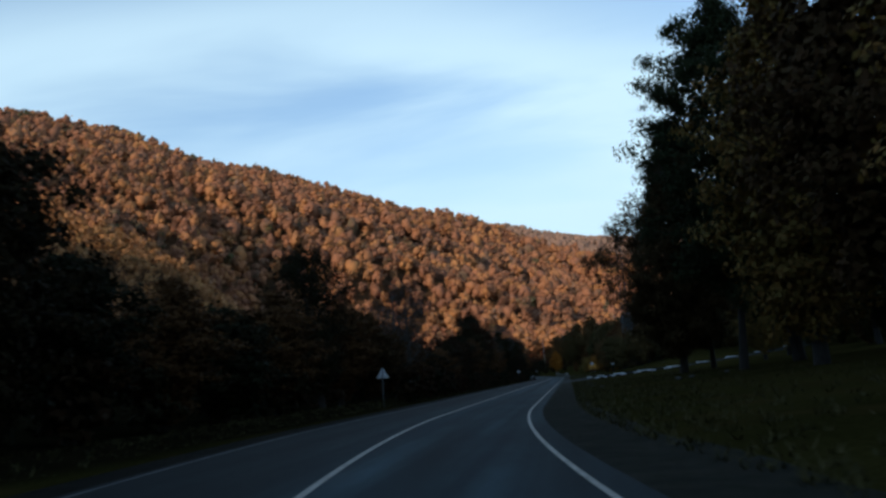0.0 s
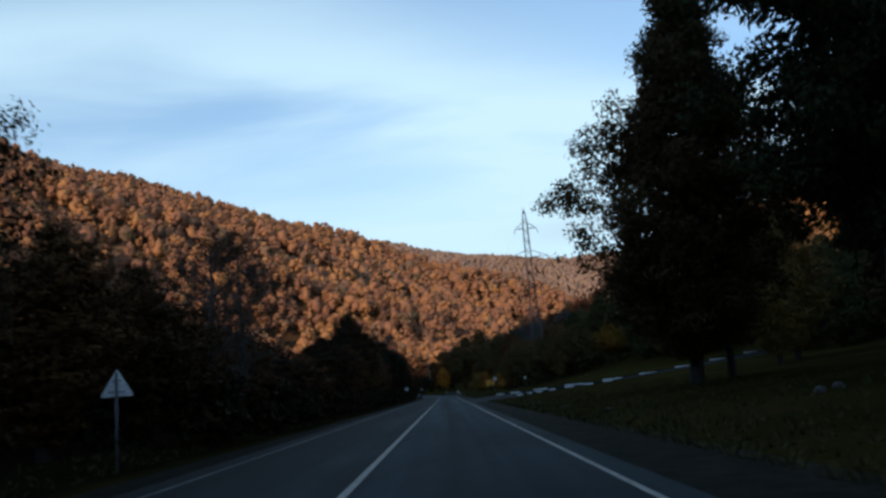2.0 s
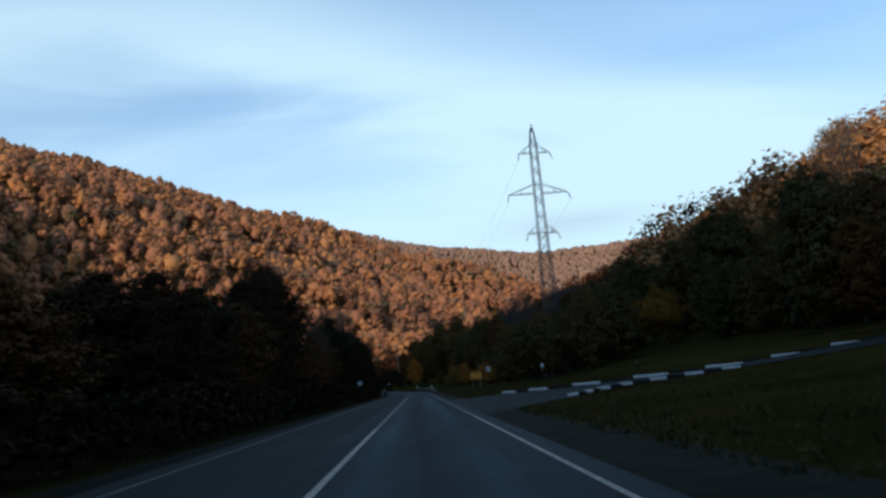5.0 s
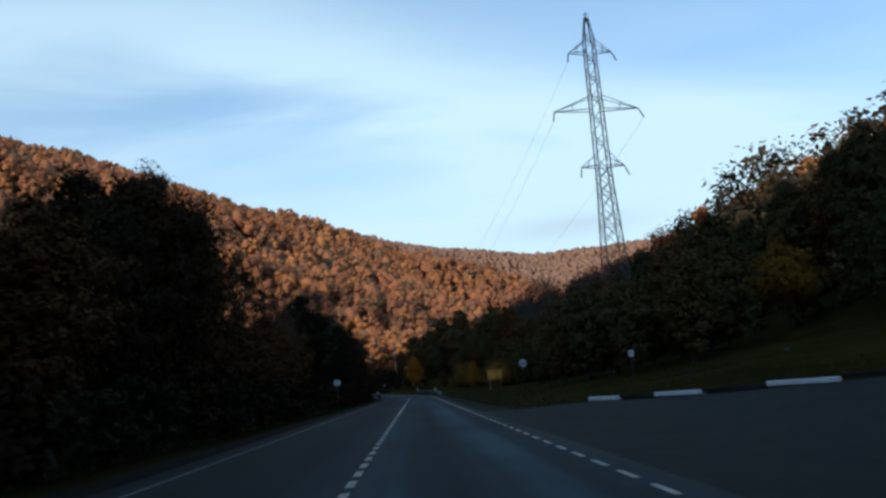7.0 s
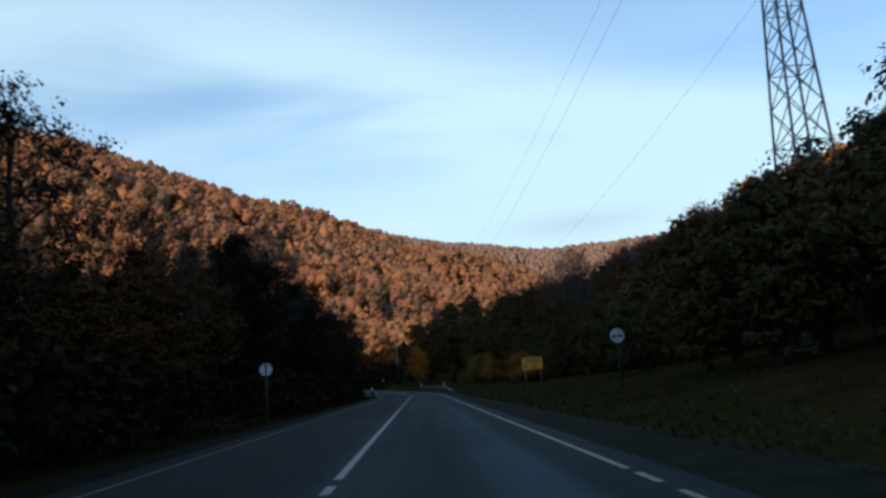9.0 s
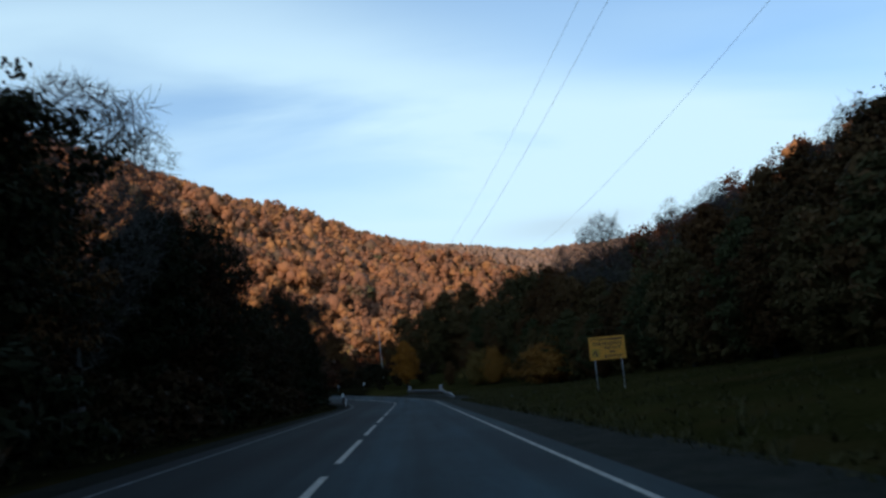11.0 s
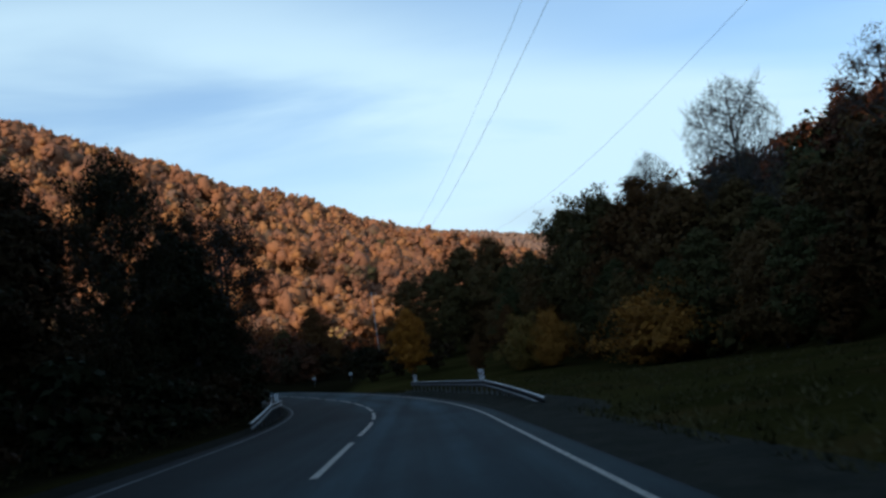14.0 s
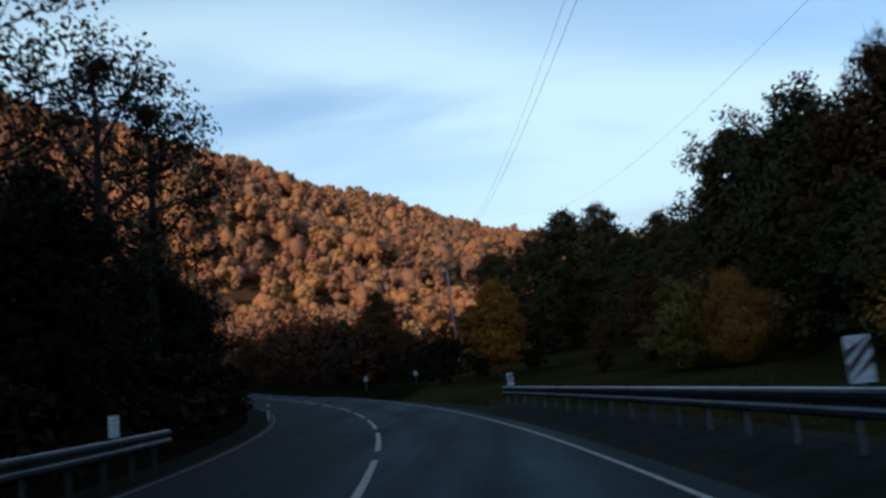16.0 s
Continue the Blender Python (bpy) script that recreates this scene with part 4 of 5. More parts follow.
# ---- woods on the hills: crowns too many to count ----
def lump_crowns(name, label, xs, ys, size, seed, fringe, fine=2, knobs=4, half=0.62, mat="hill_crown"):
    """Crowns of several knobs each, with loose sprays round them."""
    rng = np.random.default_rng(seed)
    bm = bmesh.new()
    bmesh.ops.create_icosphere(bm, subdivisions=fine, radius=1.0)
    bm.verts.ensure_lookup_table()
    unit = np.array([v.co[:] for v in bm.verts])
    tri = np.array([[v.index for v in f.verts] for f in bm.faces])
    bm.free()
    shapes = []
    for _ in range(24):
        d = np.ones(len(unit))
        for _ in range(7):
            c = rng.normal(size=3)
            c /= np.linalg.norm(c)
            d += 0.30 * np.exp(-((unit - c) ** 2).sum(1) / 0.22)
        d += rng.normal(0, 0.10, len(unit))
        shapes.append(unit * d[:, None] * 0.86)
    z = land(xs, ys)
    spread_out = (0.54, 0.54, 0.78)
    s = size * rng.uniform(0.62, 1.30, len(xs))
    d = rng.normal(size=(len(xs), knobs, 3))
    d /= np.linalg.norm(d, axis=2)[..., None]
    d[:, 0] *= 0.15
    mid = np.stack([xs, ys, z + (0.30 if knobs == 1 else 1.1) * s], -1)[:, None] + d * (s[:, None, None] * spread_out)
    mid = mid.reshape(-1, 3)
    s = np.repeat(s, knobs) * (rng.uniform(0.66, 0.86, len(mid)) if knobs == 1 else rng.uniform(0.15, 0.35, len(mid)))
    tall = np.ones(len(mid))
    if knobs > 1:
        # one tall dome, and knobs of foliage on it
        s[::knobs] *= 2.25
        tall[::knobs] = 1.35
    n = len(mid)
    ang = rng.uniform(0, 6.283, n)
    sh = np.array(shapes)[rng.integers(0, 24, n)]
    c, q = np.cos(ang)[:, None], np.sin(ang)[:, None]
    v = np.empty((n, len(unit), 3))
    v[..., 0] = sh[..., 0] * c - sh[..., 1] * q
    v[..., 1] = sh[..., 0] * q + sh[..., 1] * c
    v[..., 2] = sh[..., 2] * rng.uniform(0.75, 1.15, (n, 1)) * tall[:, None]
    v[..., :2] *= rng.uniform(0.7, 1.25, (n, 1, 2))
    v = v * s[:, None, None] + mid[:, None]
    v += rng.normal(0, 0.15, v.shape) * s[:, None, None]
    f = (tri[None] + (np.arange(n) * len(unit))[:, None, None]).reshape(-1, 3)
    if fringe:
        # loose leaf sprays that break the outline of each crown
        at = rng.integers(0, len(unit), (n, fringe))
        p = np.take_along_axis(v, at[..., None], 1)
        p = mid[:, None] + (p - mid[:, None]) * rng.uniform(0.92, 1.34, (n, fringe, 1)) + rng.normal(0, 0.2, p.shape)
        d1 = rng.normal(size=p.shape)
        d2 = rng.normal(size=p.shape)
        t3 = np.stack([p + d1 * half, p + d2 * half, p - (d1 + d2) * half * 0.6], 2).reshape(-1, 3)
        f = np.concatenate([f, np.arange(len(t3)).reshape(-1, 3) + n * len(unit)])
        v = np.concatenate([v.reshape(-1, 3), t3])
    else:
        v = v.reshape(-1, 3)
    me = bpy.data.meshes.new(name)
    me.vertices.add(len(v))
    me.vertices.foreach_set("co", v.ravel())
    me.loops.add(3 * len(f))
    me.loops.foreach_set("vertex_index", f.ravel().astype(np.int32))
    me.polygons.add(len(f))
    me.polygons.foreach_set("loop_start", np.arange(0, 3 * len(f), 3, dtype=np.int32))
    me.update(calc_edges=True)
    tint = np.repeat(rng.uniform(size=len(xs)), knobs)
    tint = np.r_[np.repeat(tint, len(unit)), np.repeat(tint, 3 * fringe)]
    me.attributes.new("tint", "FLOAT", "POINT").data.foreach_set("value", tint.astype(np.float32))
    me.materials.append(M[mat])
    return tagged(new(name, me), label, "woods", kind="stuff")


def jittered(x0, x1, y0, y1, gap, seed):
    r = np.random.default_rng(seed)
    gx2, gy2 = np.meshgrid(np.arange(x0, x1, gap), np.arange(y0, y1, gap))
    x = gx2.ravel() + r.uniform(-0.45, 0.45, gx2.size) * gap
    y = gy2.ravel() + r.uniform(-0.45, 0.45, gx2.size) * gap
    return x, y


def seen_hill():
    x, y = jittered(-1000, 230, 430, 760, 9.8, 3)
    keep = (x > -0.84 * y) & ((x < road_x(y) - 22) | (y > 440)) & ~((x > 60) & (y < 640))
    keep &= y < np.interp(x, [p[0] for p in CREST_LEFT], [p[1] for p in CREST_LEFT]) + 45
    x, y = x[keep], y[keep]
    lump_crowns("hill_foot_woods", "rust and orange autumn woods on the lower flank of the hill", x, y, np.interp(y, [430, 760], [5.0, 6.6]), 4, 22, 1, 14, 0.42)
    x, y = jittered(-1000, 230, 755, 1600, 12.5, 13)
    keep = (x > -0.84 * y) & (y < np.interp(x, [p[0] for p in CREST_LEFT], [p[1] for p in CREST_LEFT]) + 45)
    keep |= (x > 60) & (y < 1420) & (land(x, y) > 60)
    lump_crowns("hilltop_woods", "rust autumn woods up to the crest of the sunlit hill", x[keep], y[keep], 8.2, 14, 7, 1, 13, 0.7)
    x, y = jittered(-420, 60, 200, 460, 8.5, 5)
    keep = (x < road_x(y) - 30) & (x > -0.75 * y - 60) & (x > -90)
    leafy_woods("valley_woods", "shaded russet woods at the foot of the hill", x[keep], y[keep], 5.0, 150, 0.55, 6, M["leaf_rust_shaded"])
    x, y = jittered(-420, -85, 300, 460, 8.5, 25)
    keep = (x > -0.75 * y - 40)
    leafy_woods("lower_hill_woods", "rust woods on the near flank of the hill", x[keep], y[keep], 4.4, 88, 0.64, 26, M["leaf_sunlit"])
    x, y = jittered(-60, 0, 0, 340, 6.2, 15)
    keep = (x < road_x(y) - 14) & (x > road_x(y) - 36)
    leafy_woods("roadside_woods", "dark woods behind the roadside trees", x[keep], y[keep], 2.35, 330, 0.26, 16, M["leaf_woods_shaded"])
    x, y = jittered(-60, 8, 346, 445, 5.2, 35)
    keep = (x > road_x(y) + 9) & (x < bank_foot(y) - 2) & ~((x > -13) & (y < 376))
    x, y = x[keep], y[keep]
    # thicket sizes follow the bearing from the camera, to fit its view
    side = (1.5 - x) / (y - 243)
    view_size = np.interp(side, [0.05, 0.075, 0.10, 0.13, 0.16, 0.20, 0.25], [0.55, 0.7, 1.3, 2.6, 2.7, 3.7, 4.2])
    leafy_woods("foot_woods", "red thicket between the bend and the hill, darkened for shade", x, y, np.minimum(view_size, np.interp(y, [350, 372, 400, 445], [1.5, 2.4, 3.6, 4.2])), 198, 0.32, 36, M["leaf_rust_shaded"])
    x, y = jittered(10, 110, 95, 560, 8.0, 7)
    keep = (x > bank_foot(y) + 11) & (x < 98)
    x, y = x[keep], y[keep]
    tall = np.interp(y, [150, 175, 212, 240, 290], [4.4, 4.8, 5.1, 4.9, 4.1])
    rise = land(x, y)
    # colour classes follow sun and shade: bright orange if lit, darker russet if not
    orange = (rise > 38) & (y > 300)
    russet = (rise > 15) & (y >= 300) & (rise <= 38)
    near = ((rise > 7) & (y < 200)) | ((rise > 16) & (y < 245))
    leafy_woods("slope_woods", "autumn woods above the side road, coloured orange as sunlit", x[near], y[near], tall[near], 640, 0.40, 31, M["leaf_sunlit"])
    lump_crowns("slope_woods", "autumn woods high on the slope, coloured orange as sunlit", x[orange], y[orange], tall[orange] * 1.05, 29, 26, 1, 14, 0.30, mat="slope_crown_sunlit")
    leafy_woods("slope_woods", "russet autumn woods half way up the slope, darkened for shade", x[russet], y[russet], tall[russet], 400, 0.38, 30, M["leaf_rust_shaded"])
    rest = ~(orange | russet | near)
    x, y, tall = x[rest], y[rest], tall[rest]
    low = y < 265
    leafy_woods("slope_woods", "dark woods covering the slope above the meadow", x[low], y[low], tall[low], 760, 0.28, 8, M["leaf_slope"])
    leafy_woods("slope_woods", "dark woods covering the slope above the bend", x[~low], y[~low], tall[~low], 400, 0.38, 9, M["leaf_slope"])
    x, y = jittered(8, 70, 150, 440, 3.6, 27)
    keep = (x > bank_foot(y) - 1.0) & (x < bank_foot(y) + 18)
    leafy_woods("undergrowth", "dark undergrowth at the foot of the wood", x[keep], y[keep], 1.25, 77, 0.24, 28, M["leaf_slope"])
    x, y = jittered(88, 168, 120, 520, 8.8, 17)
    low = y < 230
    leafy_woods("upper_woods", "autumn woods on the slope above the side road, coloured orange as sunlit", x[low], y[low], 4.2, 352, 0.46, 19, M["leaf_sunlit"])
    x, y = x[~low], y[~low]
    lump_crowns("upper_woods", "autumn woods on the upper slope, coloured orange as sunlit", x, y, 4.4, 18, 16, 1, 12, 0.36, mat="slope_crown_sunlit")
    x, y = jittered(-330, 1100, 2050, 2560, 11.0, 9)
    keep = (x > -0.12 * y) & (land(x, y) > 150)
    lump_crowns("ridge_woods", "rust woods on the distant ridge, greyed for haze", x[keep], y[keep], 8.6, 10, 0, 1, 1, mat="ridge_crown_hazy")


seen_hill()


def grass_tufts():
    r = np.random.default_rng(77)
    n = 13000
    y = r.uniform(2, 300, n)
    side = r.uniform(size=n) < 0.72
    off = np.where(side, 5.4 + 14 * r.uniform(size=n) ** 2.6, -6.6 - 3.6 * r.uniform(size=n))
    x = road_x(y) + off
    # none on the side road
    clear = ~((y > np.interp(x, *zip(*NEAR_EDGE)) - 0.6) & (y < np.interp(x, *zip(*FAR_EDGE)) + 0.4) & (x > 3))
    x, y = x[clear], y[clear]
    n = len(x)
    z = land(x, y)
    k = 5
    a = r.uniform(0, 6.283, (n, k))
    lean = r.uniform(0.05, 0.22, (n, k))
    h = r.uniform(0.06, 0.22, (n, k)) * r.uniform(0.6, 1.3, (n, 1))
    bx = x[:, None] + np.cos(a) * 0.06
    by = y[:, None] + np.sin(a) * 0.06
    bz = np.repeat(z[:, None], k, 1) - 0.02
    w = 0.022
    p0 = np.stack([bx - np.sin(a) * w, by + np.cos(a) * w, bz], -1)
    p1 = np.stack([bx + np.sin(a) * w, by - np.cos(a) * w, bz], -1)
    p2 = np.stack([bx + np.cos(a) * lean, by + np.sin(a) * lean, bz + h], -1)
    v = np.stack([p0, p1, p2], 2).reshape(-1, 3)
    me = bpy.data.meshes.new("grass_tufts")
    me.vertices.add(len(v))
    me.vertices.foreach_set("co", v.ravel())
    me.loops.add(len(v))
    me.loops.foreach_set("vertex_index", np.arange(len(v), dtype=np.int32))
    me.polygons.add(len(v) // 3)
    me.polygons.foreach_set("loop_start", np.arange(0, len(v), 3, dtype=np.int32))
    me.update(calc_edges=True)
    me.materials.append(M["blade"])
    tagged(new("grass_tufts", me), "tufts of dry autumn grass on the verges", "grass", kind="stuff")


M["blade"] = surface("blade", leaf_base([(0.0, (0.032, 0.029, 0.009)), (0.5, (0.052, 0.045, 0.015)), (1.0, (0.075, 0.058, 0.022))], 1.0), 0.9, spec=0.1)
grass_tufts()


# ---- pylon and wires ----
PYLON = (17.82, 178.0)


def pylon():
    z0 = float(land(*PYLON))
    root = thing("pylon", "grey lattice steel power pylon with three crossarms", "pylon", Matrix.Translation((*PYLON, z0)) @ Matrix.Rotation(radians(4), 4, "Z"))
    top = 31.1 - z0
    half = lambda h: float(np.interp(h, [0, 16.5 - z0, 18.5 - z0, 29.0 - z0, top], [1.18, 0.54, 0.50, 0.39, 0.12]))
    levels = [0.0]
    while levels[-1] < top - 1.0:
        levels.append(levels[-1] + max(0.85, 2.05 * half(levels[-1])))
    levels[-1] = top
    corner = lambda h, k: Vector((half(h) * (1, 1, -1, -1)[k], half(h) * (1, -1, -1, 1)[k], h))
    for k in range(4):
        bm = bmesh.new()
        for a, b in zip(levels, levels[1:]):
            add_rod(bm, corner(a, k), corner(b, k), 0.055, sides=4)
        part("leg", bm, M["pylon_steel"], root)
    for k in range(4):
        bm = bmesh.new()
        for i, (a, b) in enumerate(zip(levels, levels[1:])):
            p, q = (k, (k + 1) % 4) if i % 2 else ((k + 1) % 4, k)
            add_rod(bm, corner(a, p), corner(b, q), 0.028, sides=4)
            if i % 2 == 0:
                add_rod(bm, corner(a, k), corner(a, (k + 1) % 4), 0.026, sides=4)
            if a < 16:
                add_rod(bm, corner(a, q), corner(b, p), 0.026, sides=4)
        part("lattice", bm, M["pylon_steel"], root)
    ends = {}
    for z, reach in ((27.95, 1.85), (22.9, 3.6), (18.05, 1.8)):
        h = z - z0
        for side in (-1, 1):
            bm = bmesh.new()
            tip = Vector((side * reach, 0, h))
            for k in (0, 1) if side > 0 else (3, 2):
                add_rod(bm, corner(h, k), tip, 0.04, sides=4)
                add_rod(bm, corner(h + 1.05 * (1 if reach < 3 else 1.1), k), tip, 0.032, sides=4)
                add_rod(bm, corner(h, k).lerp(tip, 0.5), corner(h + 1.1, k).lerp(tip, 0.5), 0.022, sides=4)
            arm = part("crossarm", bm, M["pylon_steel"], root)
            bm = bmesh.new()
            low = tip + Vector((0.25 * side, -0.4, -0.95))
            for i in range(8):
                a, b = tip.lerp(low, i / 8), tip.lerp(low, (i + 1) / 8)
                add_rod(bm, a, b, 0.062, 0.035, sides=8)
            part("insulator", bm, M["pylon_steel"], arm, "string of dark insulator discs")
            ends[(z, side)] = root.matrix_basis @ low
    bm = bmesh.new()
    add_rod(bm, (0, 0, top - 0.3), (0, 0, top + 0.5), 0.06, 0.03, sides=6)
    add_rod(bm, (-0.25, 0, top + 0.3), (0.25, 0, top + 0.3), 0.03, sides=4)
    part("peak", bm, M["pylon_steel"], root)
    for k in range(4):
        bm = bmesh.new()
        add_box(bm, (0.5, 0.5, 0.8), corner(0, k) + Vector((0, 0, -0.32)), bevel=0.04)
        part("footing", bm, M["post_grey"], root, "dark grey concrete footing")
    return ends


def wire(name, label, stops, sags, r=0.009):
    cu = bpy.data.curves.new(name, "CURVE")
    cu.dimensions, cu.bevel_depth, cu.bevel_resolution = "3D", r, 1
    sp = cu.splines.new("POLY")
    n, pts = 40, []
    for a, b, sag in zip(stops, stops[1:], sags):
        pts += [Vector(a).lerp(Vector(b), i / n) - Vector((0, 0, 4 * sag * i / n * (1 - i / n))) for i in range(n)]
    pts.append(Vector(stops[-1]))
    sp.points.add(len(pts) - 1)
    for q, p in zip(sp.points, pts):
        q.co = (*p, 1)
    cu.materials.append(M["wire"])
    return tagged(new(name, cu), label, "wire", group="power lines")


ends = pylon()
for key, far, sag in (((27.95, -1), (-13, 493, 50), 20.3), ((22.9, -1), (-9, 436, 37), 16.1), ((22.9, 1), (11, 403, 30), 9.7)):
    wire("power_line", "thin dark power line hanging from the pylon", [ends[key], far, (far[0] - 60, 1150, 215)], [sag, 12.0])


# ---- pole by the bend ----
def utility_pole():
    x, y = -4.2, 366.0
    z = float(land(x, y))
    root = thing("utility_pole", "pale concrete utility pole leaning slightly beside the bend", "pole", Matrix.Translation((x, y, z)) @ Matrix.Rotation(radians(-2.0), 4, "Y"))
    top = 16.2 - z
    bm = bmesh.new()
    add_rod(bm, (0, 0, -0.4), (0, 0, top), 0.125, 0.075, 10)
    part("pole", bm, M["concrete"], root, smooth=True)
    bm = bmesh.new()
    add_box(bm, (1.5, 0.09, 0.09), (0, 0, top - 0.5), bevel=0.01)
    part("crossarm", bm, M["post_grey"], root)
    for dx in (-0.65, 0, 0.65):
        bm = bmesh.new()
        add_rod(bm, (dx, 0, top - 0.46), (dx, 0, top - 0.2 + 0.25 * (dx == 0)), 0.05, 0.03, 8)
        part("insulator", bm, M["sign_white"], root)


utility_pole()


# ---- road signs ----
def sign_post(root, h, mat="post_grey", x=0.0, y=0.0, r=0.035, low=-0.4):
    bm = bmesh.new()
    add_rod(bm, (x, y, low), (x, y, h), r, sides=10)
    return part("post", bm, M[mat], root, smooth=True)


def disc(bm, r, thick, at, n=32):
    m = Matrix.Translation(at) @ Matrix.Rotation(radians(90), 4, "X")
    bmesh.ops.create_cone(bm, cap_ends=True, segments=n, radius1=r, radius2=r, depth=thick, matrix=m)
    return bm


def plate_shape(bm, outline, y0, y1):
    f = [bm.verts.new((x, y0, z)) for x, z in outline]
    b = [bm.verts.new((x, y1, z)) for x, z in outline]
    bm.faces.new(f)
    bm.faces.new(b[::-1])
    n = len(f)
    for i in range(n):
        bm.faces.new((f[(i + 1) % n], f[i], b[i], b[(i + 1) % n]))
    return bm


def rounded_triangle(side, r):
    h = side * math.sqrt(3) / 2
    pts = []
    for cx, cz, a0 in ((-side / 2, 0, 210), (side / 2, 0, 330), (0, h, 90)):
        vx, vz = cx * (1 - 2 * r / side * 1.0), cz + (r if cz == 0 else -2 * r)
        for k in range(-3, 4):
            a = radians(a0 + 20 * k)
            pts.append((vx + r * math.cos(a), vz + r * math.sin(a)))
    return pts


def warning_sign():
    x, y = -6.95, 54.6
    z = float(land(x, y))
    root = thing("warning_sign", "grey back of a triangular warning sign on a leaning metal post", "road sign", Matrix.Translation((x, y, z)) @ Matrix.Rotation(radians(1.0), 4, "Y"))
    sign_post(root, 2.5 - z)
    base = 1.88 - z
    bm = bmesh.new()
    plate_shape(bm, [(a, b + base) for a, b in rounded_triangle(0.82, 0.04)], 0.045, 0.06)
    plate = part("plate", bm, M["sign_white"], root, "pale bare metal back of the plate")
    bm = bmesh.new()
    for h in (0.12, 0.40):
        add_box(bm, (0.5 - 0.6 * h, 0.02, 0.035), (0, 0.04, base + h), bevel=0.004)
        add_box(bm, (0.10, 0.09, 0.045), (0, 0.0, base + h), bevel=0.006)
    part("bracket", bm, M["sign_back"], plate)
    bm = bmesh.new()
    plate_shape(bm, [(a, b + base) for a, b in rounded_triangle(0.80, 0.04)], 0.061, 0.064)
    part("rim", bm, M["sign_red"], plate, "red rim of the front")


def round_sign_back():
    x, y = -5.3, 180.5
    z = float(land(x, y))
    root = thing("round_sign", "grey back of a round road sign on a metal post", "road sign", Matrix.Translation((x, y, z)))
    h = 2.32 - z
    sign_post(root, h + 0.28, "post_dark")
    bm = bmesh.new()
    disc(bm, 0.27, 0.015, (0, 0.055, h))
    plate = part("plate", bm, M["sign_white"], root, "pale bare metal back of the disc")
    bm = bmesh.new()
    for d in (-0.15, 0.15):
        add_box(bm, (0.46, 0.02, 0.035), (0, 0.042, h + d), bevel=0.004)
        add_box(bm, (0.10, 0.09, 0.045), (0, 0.0, h + d), bevel=0.006)
    part("bracket", bm, M["sign_back"], plate)


def round_sign_front():
    x, y = 10.1, 182.0
    z = float(land(x, y))
    root = thing("round_sign", "white round road sign with two black cars and grey diagonal stripes", "road sign", Matrix.Translation((x, y, z)) @ Matrix.Rotation(radians(4), 4, "Z"))
    h = 2.68 - z
    sign_post(root, h + 0.25, "post_dark")
    bm = bmesh.new()
    disc(bm, 0.32, 0.015, (0, -0.055, h))
    plate = part("plate", bm, M["sign_white"], root)
    for cx in (-0.14, 0.14):
        bm = bmesh.new()
        car = [(-0.11, -0.055), (0.11, -0.055), (0.11, 0.0), (0.06, 0.01), (0.04, 0.06), (-0.04, 0.06), (-0.06, 0.01), (-0.11, 0.0)]
        plate_shape(bm, [(cx + a, h + b - 0.01) for a, b in car], -0.067, -0.064)
        for wx in (-0.07, 0.07):
            add_box(bm, (0.04, 0.004, 0.04), (cx + wx, -0.066, h - 0.08))
        part("car_symbol", bm, M["black"], plate, "black car outline")
    bm = bmesh.new()
    for k in range(-2, 3):
        add_box(bm, (0.54, 0.003, 0.010), (0.03 * k, -0.0705, h - 0.03 * k), Matrix.Rotation(radians(-45), 4, "Y"))
    part("stripes", bm, M["sign_back"], plate, "grey diagonal stripes")


def letters(text, size, at, parent, mat, spacing=1.0):
    cu = bpy.data.curves.new("lettering", "FONT")
    cu.body, cu.size, cu.align_x, cu.align_y, cu.extrude, cu.space_character, cu.offset = text, size, "CENTER", "CENTER", 0.002, spacing, 0.006 * size / 0.15
    ob = new("lettering", cu)
    dg = bpy.context.evaluated_depsgraph_get()
    me = bpy.data.meshes.new_from_object(ob.evaluated_get(dg))
    bpy.data.objects.remove(ob)
    me.materials.clear()
    me.materials.append(mat)
    out = new("lettering", me)
    out.parent = parent
    out.matrix_basis = Matrix.Translation(at) @ Matrix.Rotation(radians(90), 4, "X")
    return out


